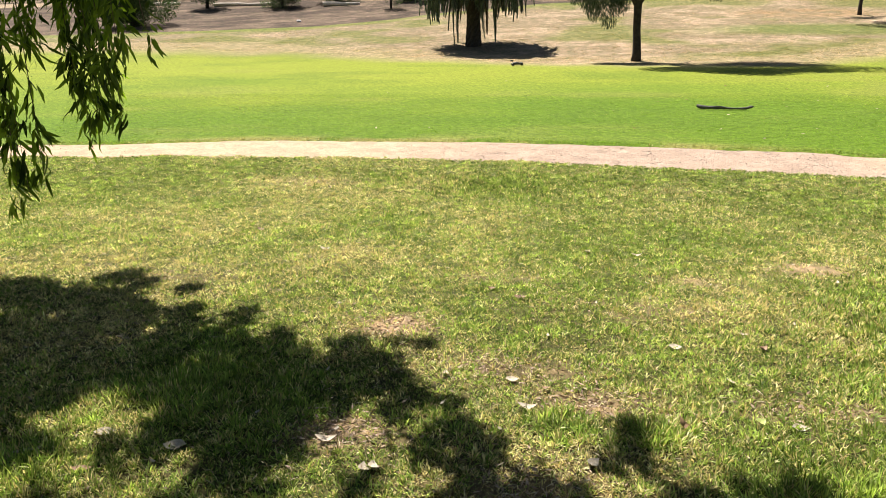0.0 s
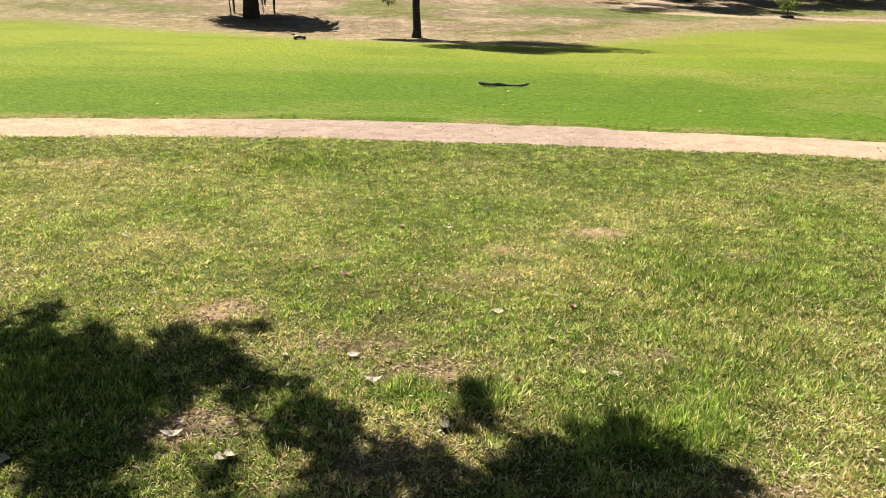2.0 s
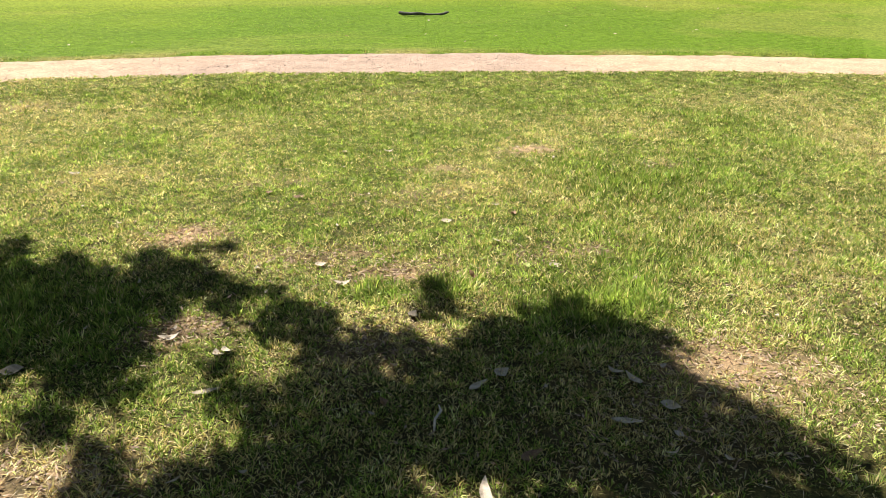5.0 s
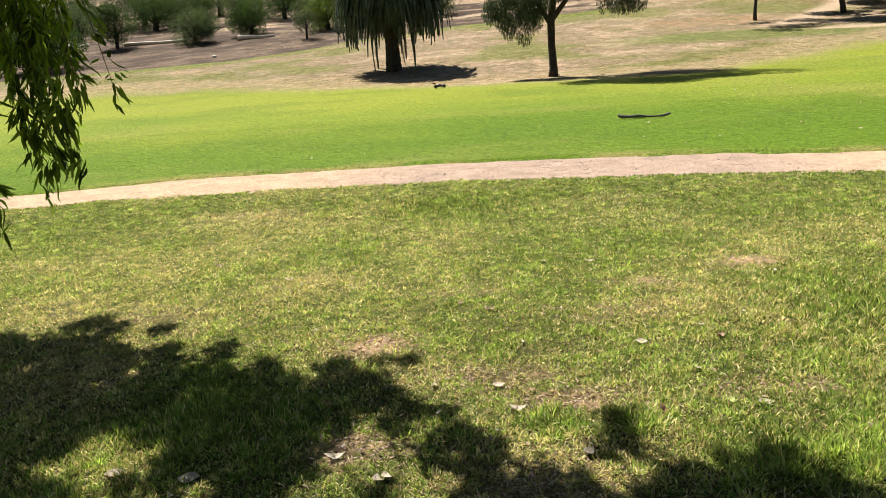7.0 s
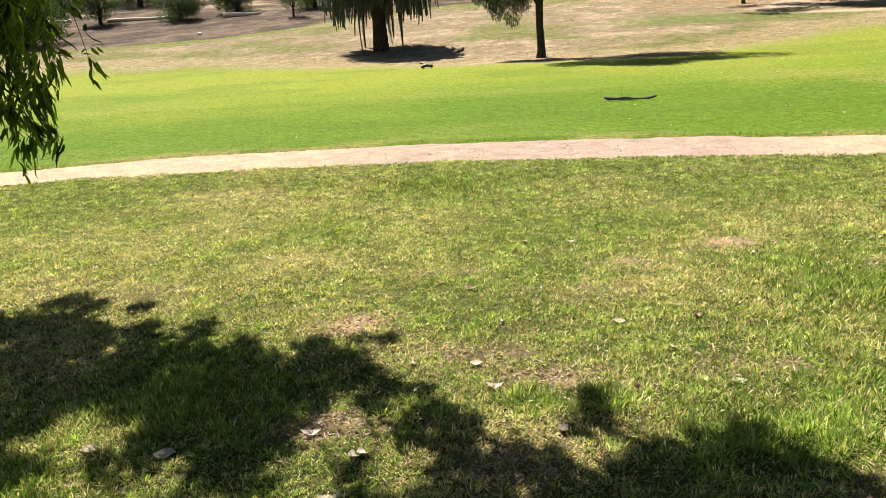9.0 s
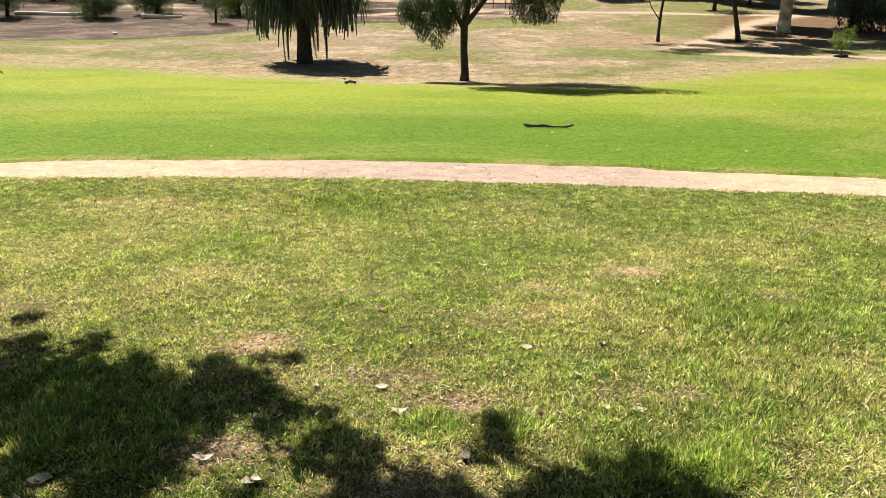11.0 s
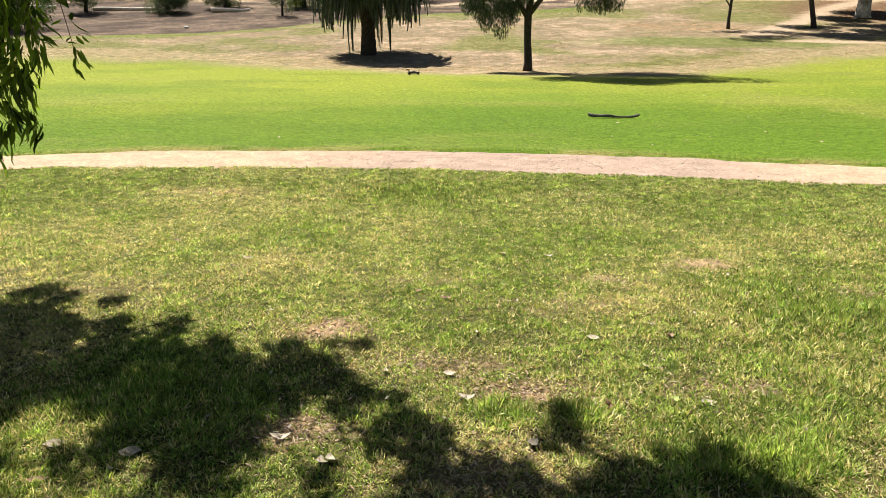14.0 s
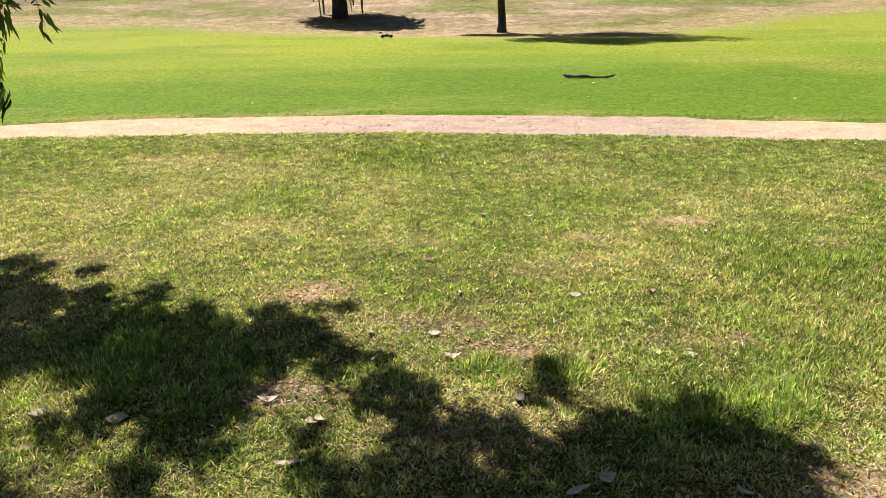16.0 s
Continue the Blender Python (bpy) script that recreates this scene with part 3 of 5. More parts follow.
# the last nine clumps are unseen, added to throw shade across the track
tree("slender_tree", (14.3, 50.2), "slender dark-trunked tree with one low branch", 
     [((0, 0, 0), 0.13), ((-0.02, 0, 0.6), 0.10), ((0.06, 0, 1.9), 0.085), ((0.16, 0, 2.6), 0.085), ((0.22, 0, 4.2), 0.1), ((0.4, 0, 6.0), 0.06)],
     [([(0.04, 0, 1.35), (-0.22, 0, 1.7), (-0.52, 0, 2.1), (-1.3, 0, 3.6)], 0.055), ([(0.2, 0, 3.0), (-0.2, 0, 4.0), (-0.6, 0.2, 5.0)], 0.07), ([(0.22, 0, 4.0), (1.1, 0, 5.0), (1.6, 0, 5.6)], 0.06)],
     [(-1.5, 0, 2.95, 0.5, 0.45), (-0.9, 0.1, 3.3, 0.4, 0.35), (-2.0, 0, 3.2, 0.55, 0.45), (-1.3, 0, 3.6, 0.5, 0.4)] + random_clumps(rng, 10, (0.2, 0, 6.0), (1.8, 1.6, 0.8), 0.7) + random_clumps(rng, 9, (-2.5, -1.8, 5.9), (1.7, 1.2, 0.6), 0.65), (0.2, 0.045), M_PEPPER, M_BARK, 330, 0.5, 12, group="trees on the hill")
tree("leaning_tree", (19.7, 50.7), "dark-trunked tree leaning a little beside the sandy track", 
     [((0, 0, 0), 0.2), ((-0.08, 0, 0.5), 0.16), ((-0.36, 0, 1.8), 0.14), ((-0.56, 0, 2.8), 0.14), ((-0.7, 0, 3.4), 0.15), ((-1.1, 0, 5.6), 0.1)],
     [([(-0.36, 0, 2.8), (-0.9, 0, 3.5), (-1.6, 0, 4.4)], 0.13), ([(-0.4, 0, 3.0), (0.4, 0.2, 4.0), (1.5, 0.2, 4.8)], 0.1)],
     [(0.9, 0.2, 3.5, 0.8, 0.5), (1.7, 0.1, 3.7, 0.7, 0.5)] + random_clumps(rng, 30, (0.1, 0.6, 4.9), (4.4, 3.8, 1.2), 0.95), (0.26, 0.07), M_PEPPER, M_BARK, 330, 0.5, 13, group="trees on the hill")
tree("eucalyptus", (25.1, 56.4), "large pale-barked eucalyptus with a flared, peeling trunk", 
     [((0, 0, 0), 0.62), ((0, 0, 0.25), 0.5), ((0.03, 0, 1.0), 0.43), ((0.1, 0, 2.4), 0.42), ((0.34, 0, 3.6), 0.36), ((0.3, 0, 5.5), 0.4), ((0.5, 0, 9.0), 0.22)],
     [([(0.05, 0, 3.2), (-1.0, 0.2, 5.0), (-2.4, 0.4, 6.6)], 0.3), ([(0.1, 0, 3.4), (1.3, -0.2, 5.2), (3.0, -0.3, 6.4)], 0.3)],
     random_clumps(rng, 46, (0.4, 0.5, 7.2), (7.0, 6.0, 2.4), 1.2), (0.3, 0.085), M_PEPPER, M_PALEBARK, 300, 0.55, 14, group="trees on the hill")
tree("small_tree", (24.6, 69.5), "small round-headed tree beside the upper track", 
     [((0, 0, 0), 0.2), ((0, 0, 0.8), 0.15), ((0.1, 0, 1.8), 0.13), ((0.1, 0, 3.4), 0.07)],
     [([(0.1, 0, 1.6), (-0.8, 0, 2.4), (-1.4, 0, 2.8)], 0.07), ([(0.1, 0, 1.7), (0.8, 0, 2.5), (1.4, 0, 3.0)], 0.07)],
     random_clumps(rng, 14, (0.0, 0, 2.9), (1.9, 1.6, 0.9), 0.75), (0.2, 0.05), M_PEPPER, M_BARK, 240, 0.5, 15, group="trees on the hill")
thin = tree("thin_tree", (35.3, 70.5), "thin tree among others at the top of the slope", 
     [((0, 0, 0), 0.17), ((0.05, 0, 1.2), 0.13), ((0.25, 0, 2.8), 0.11), ((0.5, 0, 5.0), 0.07)],
     [([(0.2, 0, 2.4), (1.0, 0, 3.6), (1.7, 0, 4.4)], 0.09), ([(0.2, 0, 2.6), (-0.7, 0, 3.8), (-1.3, 0, 4.4)], 0.08)],
     random_clumps(rng, 18, (0.3, 0, 3.3), (2.8, 2.4, 1.0), 0.95), (0.26, 0.08), M_PEPPER, M_BARK, 300, 0.5, 16, group="trees on the hill")
for x, y, s, turn in ((38.2, 72.0, 1.05, 80), (31.0, 70.0, 1.0, 100), (41.5, 76.0, 1.2, 10), (24.0, 80.0, 1.1, 190), (27.5, 77.0, 1.1, 250), (16.5, 78.0, 1.0, 60), (29.5, 74.0, 0.9, 200), (32.5, 78.0, 1.0, 300), (43.5, 66.0, 1.1, 20), (20.0, 80.0, 0.9, 140)):
    copy_thing(thin, pose(x, y, on_ground(x, y) - 0.04, 0, 0, turn) @ Matrix.Scale(s, 4))
tree("dark_tree", (30.6, 57.0), "dense dark tree beside the green shed", 
     [((0, 0, 0), 0.5), ((0, 0, 1.0), 0.42), ((0.1, 0, 3.0), 0.36), ((0.3, 0, 6.0), 0.2)],
     [([(0, 0, 2.2), (-1.2, 0, 3.6), (-2.2, 0, 4.6)], 0.2), ([(0, 0, 2.2), (1.2, 0, 3.6), (2.2, 0, 4.6)], 0.2)],
     [(0.6, 0, 1.6, 0.9, 1.2), (1.6, 0, 2.0, 1.1, 1.3), (-0.7, 0, 1.3, 0.8, 1.1), (0.2, -0.3, 0.8, 0.8, 0.8), (-0.4, 0, 2.6, 0.9, 0.9), (1.4, -0.2, 0.9, 0.9, 0.8), (2.6, 0, 1.4, 1.1, 1.2)] + random_clumps(rng, 24, (0.3, -0.3, 5.2), (4.4, 3.6, 1.8), 1.1), (0.24, 0.055), M_PEPPER, M_BARK, 240, 0.55, 17, group="trees on the hill")

# young feathery tree in a dark ring of soil
young = tree("young_tree", (22.9, 43.75), "young light-green feathery tree in a dark planting ring", 
     [((0, 0, 0), 0.05), ((0.02, 0, 0.5), 0.035), ((0.0, 0, 1.1), 0.02)],
     [([(0.02, 0, 0.35), (-0.3, 0, 0.8), (-0.6, 0, 1.15)], 0.02), ([(0.02, 0, 0.4), (0.3, 0.1, 0.9), (0.55, 0, 1.3)], 0.02), ([(0.02, 0, 0.45), (0.1, -0.3, 1.0), (0.1, -0.4, 1.4)], 0.018)],
     [(-0.5, 0, 0.95, 0.28, 0.25), (-0.2, 0.1, 1.2, 0.34, 0.32), (0.25, 0, 1.3, 0.36, 0.34), (0.55, 0, 1.05, 0.28, 0.26), (0.1, -0.3, 0.8, 0.34, 0.3), (0.0, 0.3, 0.75, 0.34, 0.28), (0.6, 0.1, 1.55, 0.2, 0.18), (-0.25, 0, 0.6, 0.25, 0.2), (0.3, 0, 0.65, 0.25, 0.2)],
     (0.10, 0.02), M_LIME, M_TWIG, 900, 0.3, 18)
bm = bmesh.new()
for k in range(40):
    a = k / 40 * math.tau
    bmesh.ops.create_icosphere(bm, subdivisions=1, radius=0.09, matrix=pose(0.3 * math.cos(a), 0.3 * math.sin(a), 0.07))
part("planting_ring", bm, M_BARK, young, "dark soil ring")


# ---- shrubs in the mulch bed ----
def shrub(x, y, w, h, material, seed, foot=0.15, label="rounded dark green shrub in the mulch bed"):
    r = np.random.RandomState(seed)
    clumps = []
    for p in ball_points(r, 28, (0, 0, foot * 0.6 + (h - foot) * 0.46), (w * 0.46, w * 0.44, (h - foot) * 0.44), 0.35)[0]:
        k = w * 0.16 * r.uniform(0.5, 1.6)
        clumps.append((p[0], p[1], p[2], k, k))
    scale = max(w, 1.0)
    return tree("shrub", (x, y), label, [((0, 0, 0), 0.05 * scale), ((0.02, 0, h * 0.3), 0.035 * scale), ((0, 0, h * 0.6), 0.015 * scale)],
                [([(0, 0, h * 0.15), (-w * 0.15, 0, h * 0.4), (-w * 0.25, 0, h * 0.6)], 0.02 * scale), ([(0, 0, h * 0.15), (w * 0.15, 0, h * 0.4), (w * 0.25, 0, h * 0.6)], 0.02 * scale)],
                clumps, (0.09 * scale ** 0.3, 0.019 * scale ** 0.3), material, M_BARK, 700 if y < 66 else 270, 0.0, seed, "shrub", "shrubs in the mulch bed")


FRONT_SHRUBS = ((-33.5, 61.5, 2.9, 3.6, 0, 0.2), (-26.4, 60.8, 3.0, 2.4, 1, 0.1), (-22.6, 63.5, 3.1, 2.9, 0, 0.6), (-16.6, 59.0, 1.7, 3.2, 1, 0.5), (-16.0, 63.5, 3.3, 3.4, 2, 0.1), (-45.0, 63.0, 3.0, 2.6, 0, 0.1),
               (-34.0, 51.5, 4.6, 4.3, 0, 0.7))
BACK_SHRUBS = ((-6.8, 67.0, 2.6, 2.6, 0, 0.3), (-35.0, 72.0, 4.6, 3.4, 0, 0.2), (-30.5, 71.0, 4.0, 3.4, 0, 0.1), (-40.5, 68.0, 3.2, 3.0, 1, 0.1), (-27.0, 75.0, 4.0, 3.6, 1, 0.2), (-22.5, 73.0, 3.6, 3.6, 0, 0.2),
               (-18.5, 74.5, 3.6, 3.4, 1, 0.3), (-12.0, 70.0, 3.2, 3.0, 0, 0.2), (-11.0, 76.0, 4.0, 3.6, 2, 0.2), (-38.5, 77.0, 5.0, 4.5, 0, 0.1), (-31.5, 80.0, 5.5, 4.8, 2, 0.1), (-24.5, 82.0, 5.5, 5.0, 0, 0.1),
               (-17.0, 82.0, 5.0, 4.6, 0, 0.1), (-46.0, 75.0, 5.5, 4.5, 1, 0.1))
for k, (x, y, w, h, mt, foot) in enumerate(FRONT_SHRUBS + BACK_SHRUBS):
    shrub(x, y, w * (1.15 if y < 66 else 1.3), h * 1.12, (M_SHRUB, M_SHRUBGREY, M_LIME)[mt], 100 + k, foot,
          ("rounded dark green shrub in the mulch bed", "grey-green bushy shrub in the mulch bed", "dense mid-green bush in the mulch bed")[mt])


# ---- logs, stone, rail, shed ----
def log(x, y, length, r, turn, label="pale weathered log lying in the mulch"):
    rg = random.Random(int(x * 10))
    pts = [(length * (i / 7 - 0.5), 0.05 * math.sin(i * 1.3), r * 0.75 + 0.03 * math.sin(i)) for i in range(8)]
    bm = tube(bmesh.new(), pts, [r * rg.uniform(0.85, 1.1) * (1.1 - 0.04 * i) for i in range(8)], 10)
    ob = part("log", bm, M_LOG)
    ob.matrix_world = pose(x, y, on_ground(x, y), 0, 0, turn)
    return tagged(ob, label, "log", "logs in the mulch bed")


log(-30.6, 62.4, 5.4, 0.15, 3)
log(-21.4, 61.2, 3.0, 0.17, 16)
log(-39.0, 64.0, 3.2, 0.16, -6)
bm = bmesh.new()
bmesh.ops.create_icosphere(bm, subdivisions=2, radius=0.22)
for v in bm.verts:
    v.co *= 0.8 + 0.35 * noise.noise(v.co * 6)
    v.co.z *= 0.55
stone = part("stone", bm, M_STONE)
stone.matrix_world = pose(-21.3, 51.9, on_ground(-21.3, 51.9) + 0.06)
tagged(stone, "small pale stone on the mulch", "stone")

rail = base("rail_fence", pose(6.6, 69.5, on_ground(6.6, 69.5), 0, 0, 4), "low dark steel rail fence on the hill", "fence")
for i in range(6):
    part("post", box(bmesh.new(), (0.07, 0.07, 1.25), (i * 1.1 - 2.75, 0, 0.575), 0.01), M_RAIL, rail)
for z in (0.45, 1.1):
    part("rail", box(bmesh.new(), (5.7, 0.05, 0.07), (0, -0.062, z), 0.01), M_RAIL, rail)

shed = base("shed", pose(36.9, 66.5, on_ground(36.9, 66.5) - 0.15, 0, 0, -12) @ Matrix.Diagonal((1.75, 1.0, 0.85, 1)), "dark green sheet-metal shed half hidden by trees", "shed")
bm = bmesh.new()
n = 60
prof = [(i / n * 3.6 - 1.8, 0.03 * (1 if (i // 2) % 2 else -1)) for i in range(n + 1)]
for (x0, y0), (x1, y1) in zip(prof, prof[1:]):
    bm.faces.new([bm.verts.new(p) for p in ((x0, -1.2 + y0, 0), (x1, -1.2 + y1, 0), (x1, -1.2 + y1, 2.0), (x0, -1.2 + y0, 2.0))])
part("front_wall", bm, M_SHED, shed, smooth=False)
for sx in (-1.76, 1.76):
    part("side_wall", box(bmesh.new(), (0.06, 2.3, 2.0), (sx, 0, 1.0)), M_SHED, shed, smooth=False)
part("back_wall", box(bmesh.new(), (3.4, 0.06, 2.0), (0, 1.12, 1.0)), M_SHED, shed, smooth=False)
part("roof", box(bmesh.new(), (3.9, 2.8, 0.08), (0, 0, 2.08), 0.02, pose(0, 0, 0, -4)), M_SHED, shed, smooth=False)

# dead bark slab on the far lawn: thick, ragged end and a thin upturned one
bm = bmesh.new()
bark_pts = [(-0.59, 0.02, 0.07), (-0.48, 0, 0.05), (-0.3, -0.01, 0.045), (-0.1, 0.0, 0.04), (0.08, 0.02, 0.035), (0.25, 0.02, 0.03), (0.42, 0.0, 0.04), (0.52, -0.02, 0.06), (0.58, -0.03, 0.08)]
tube(bm, bark_pts, [0.028, 0.045, 0.042, 0.038, 0.032, 0.02, 0.024, 0.02, 0.008], 9)
for v in bm.verts:
    v.co += Vector((0, 1, 0.8)) * 0.045 * noise.noise(v.co * 11)
bark = part("bark_slab", bm, M_DARKWOOD)
bark.matrix_world = pose(2.545, 17.15, on_ground(2.545, 17.15) + 0.01, 0, 0, -4) @ Matrix.Scale(0.966, 4)
tagged(bark, "long dark strip of dead bark lying on the green lawn", "bark")


# ---- model buggy ----
def wheel(root, x, y, r, w):
    hub = base("wheel", Matrix(), "", "")
    hub.parent = root
    hub.matrix_basis = pose(x, y, r)
    bm = bmesh.new()
    seg, prof = 28, ((-0.5, 0.62), (-0.5, 0.9), (-0.36, 1.0), (0.36, 1.0), (0.5, 0.9), (0.5, 0.62))
    rings = []
    for k in range(seg):
        a = k / seg * math.tau
        knob = 1.0 if k % 2 else 0.955
        rings.append([bm.verts.new((r * q * (knob if q > 0.95 else 1) * math.cos(a), w * p, r * q * (knob if q > 0.95 else 1) * math.sin(a))) for p, q in prof])
    for k in range(seg):
        for i in range(len(prof) - 1):
            bm.faces.new((rings[k][i], rings[k][i + 1], rings[(k + 1) % seg][i + 1], rings[(k + 1) % seg][i]))
    part("tyre", bm, M_RUBBER, hub, "knobbly black tyre", smooth=False)
    bm = bmesh.new()
    bmesh.ops.create_cone(bm, cap_ends=True, segments=20, radius1=r * 0.63, radius2=r * 0.63, depth=w * 0.8, matrix=pose(0, 0, 0, 90))
    bmesh.ops.create_cone(bm, cap_ends=True, segments=8, radius1=r * 0.18, radius2=r * 0.14, depth=w * 1.02, matrix=pose(0, 0, 0, 90))
    part("rim", bm, M_PLASTIC, hub, smooth=False)


def buggy(m):
    root = base("model_buggy", m, "black radio-controlled buggy with a pale blue rear wing on the grass", "toy car")
    bm = box(bmesh.new(), (0.36, 0.10, 0.006), (0, 0, 0.034), 0.002)
    part("chassis", bm, M_METAL, root)
    for sy in (-1, 1):
        part("side_guard", box(bmesh.new(), (0.22, 0.035, 0.025), (-0.01, sy * 0.066, 0.045), 0.006, pose(0, 0, 0, sy * -18)), M_PLASTIC, root)
    bm = bmesh.new()
    secs = ((0.20, 0.030, 0.050, 0.062), (0.12, 0.048, 0.046, 0.085), (0.05, 0.062, 0.044, 0.120), (-0.02, 0.066, 0.044, 0.150), (-0.09, 0.060, 0.046, 0.142), (-0.14, 0.040, 0.052, 0.105))
    rows = []
    for x, w, lo, hi in secs:
        rows.append([bm.verts.new((x, y, z)) for y, z in ((-w, lo), (-w, lo + (hi - lo) * 0.45), (-w * 0.55, hi), (w * 0.55, hi), (w, lo + (hi - lo) * 0.45), (w, lo))])
    for a, b in zip(rows, rows[1:]):
        for i in range(5):
            bm.faces.new((a[i], b[i], b[i + 1], a[i + 1]))
    bm.faces.new(rows[0])
    bm.faces.new(rows[-1][::-1])
    part("body_shell", bm, M_BODY, root, "dusty dark shell")
    part("nose_panel", box(bmesh.new(), (0.085, 0.05, 0.004), (0.085, 0, 0.107), 0.001, pose(0, 0, 0, 0, 26)), M_PINK, root, "pink and white nose panel")
    for x, r, w in ((0.165, 0.056, 0.062), (-0.165, 0.058, 0.066)):
        for sy in (-1, 1):
            wheel(root, x, sy * 0.125, r, w)
    for x, z in ((0.155, 0.125), (-0.150, 0.140)):
        part("shock_tower", box(bmesh.new(), (0.006, 0.11, 0.07), (x, 0, z - 0.04), 0.003), M_PLASTIC, root)
        for sy in (-1, 1):
            part("shock", tube(bmesh.new(), [(x, sy * 0.05, z), (x + 0.003, sy * 0.072, 0.085), (x + 0.006, sy * 0.092, 0.045)], [0.010, 0.011, 0.005], 8), M_METAL, root)
            part("suspension_arm", tube(bmesh.new(), [(x, sy * 0.035, 0.04), (x, sy * 0.10, 0.05)], [0.008, 0.006], 6), M_PLASTIC, root)
    for sy in (-1, 1):
        part("wing_strut", tube(bmesh.new(), [(-0.15, sy * 0.025, 0.11), (-0.19, sy * 0.025, 0.15), (-0.215, sy * 0.025, 0.185)], [0.006, 0.006, 0.006], 6), M_PLASTIC, root)
    wing = part("wing", box(bmesh.new(), (0.085, 0.20, 0.006), (-0.225, 0, 0.192), 0.002, pose(0, 0, 0, 0, 14)), M_WING, root, "pale blue rear wing")
    for sy in (-1, 1):
        part("end_plate", box(bmesh.new(), (0.10, 0.004, 0.045), (-0.225, sy * 0.102, 0.190), 0.001), M_PLASTIC, wing)
    for y in (-0.06, -0.02, 0.02, 0.06):
        part("decal", box(bmesh.new(), (0.035, 0.025, 0.002), (-0.225, y, 0.1965), 0, pose(0, 0, 0, 0, 14)), M_NAVY, wing)
    part("exhaust_pipe", tube(bmesh.new(), [(-0.02, 0.06, 0.07), (-0.08, 0.085, 0.075), (-0.15, 0.08, 0.085), (-0.21, 0.07, 0.09)], [0.006, 0.014, 0.016, 0.006], 8), M_METAL, root)
    return root


CAR_X, CAR_Y = -3.4, 30.4
buggy(pose(CAR_X, CAR_Y, on_ground(CAR_X, CAR_Y) + 0.01, 0, -2, 14))


# ---- the gum tree over the camera ----
def gum_leaves(starts, dirs, length, width, rng):
    """Long sickle leaves of six faces each, creased and curved."""
    n = len(starts)
    dirs = dirs / np.linalg.norm(dirs, axis=1, keepdims=True)
    side = np.cross(dirs, rng.normal(size=(n, 3)) + np.array([0, 0, 0.2]))
    side /= np.linalg.norm(side, axis=1, keepdims=True)
    out = np.cross(side, dirs)
    L = (length * rng.uniform(0.6, 1.25, n))[:, None]
    W = (width * rng.uniform(0.75, 1.25, n))[:, None]
    curve = rng.choice((-1, 1), n)[:, None] * rng.uniform(0.05, 0.34, n)[:, None]
    wave = rng.uniform(-1.2, 1.2, n)[:, None]
    rows = []
    for t, w in ((0.0, 0.12), (0.22, 0.85), (0.5, 1.0), (0.78, 0.62)):
        c = starts + dirs * L * t + side * curve * L * t * t + out * L * 0.1 * np.sin(t * 4.5 + wave) + np.array([0, 0, -0.10]) * L * t * t
        rows.append((c - side * W * w, c + side * W * w))
    tip = starts + dirs * L + side * curve * L + np.array([0, 0, -0.12]) * L
    verts = np.stack([v for pair in rows for v in pair] + [tip], 1).reshape(-1, 3)
    k = np.arange(n)[:, None] * 9
    quads = np.concatenate([k + np.array([[0, 1, 3, 2]]), k + np.array([[2, 3, 5, 4]]), k + np.array([[4, 5, 7, 6]])])
    return array_mesh("leaves", verts, quads, k + np.array([[6, 7, 8]]))


def spray(root, pts, n, rng, length=0.15, width=0.016, r=0.006, spread=0.5):
    """A hanging twig with its leaves."""
    part("twig", tube(bmesh.new(), pts, [r * (1 - 0.8 * i / (len(pts) - 1)) for i in range(len(pts))], 6), M_TWIG, root)
    P = np.array(pts)
    joint = rng.randint(0, 16, n)
    s = np.clip(0.1 + 0.9 * (joint + rng.uniform(0, 0.35, n)) / 16, 0, 0.999) * (len(pts) - 1)
    i = np.minimum(s.astype(int), len(pts) - 2)
    starts = P[i] + (P[i + 1] - P[i]) * (s - i)[:, None]
    d = rng.normal(size=(n, 3)) * spread * 0.6 + (rng.normal(size=(16, 3)) * spread)[joint] + np.array([0, 0, -0.9]) + (P[i + 1] - P[i]) / np.linalg.norm(P[i + 1] - P[i], axis=1, keepdims=True) * 0.5
    starts = starts + rng.normal(size=(n, 3)) * 0.028
    link_mesh("leaves", gum_leaves(starts, d, length, width, rng), M_GUM, root)


gum = base("gum_tree", pose(0, 0, 0), "eucalyptus overhanging the lawn with long drooping backlit leaves", "tree")
FOOT = (-2.6, -1.9)
rng = np.random.RandomState(21)
part("trunk", tube(bmesh.new(), [(*FOOT, -0.05), (FOOT[0], FOOT[1], 0.4), (-2.55, -1.8, 1.6), (-2.6, -1.6, 3.2), (-2.5, -1.2, 4.8), (-2.4, -0.8, 6.2)], [0.36, 0.28, 0.24, 0.22, 0.17, 0.1], 14), M_PALEBARK, gum)
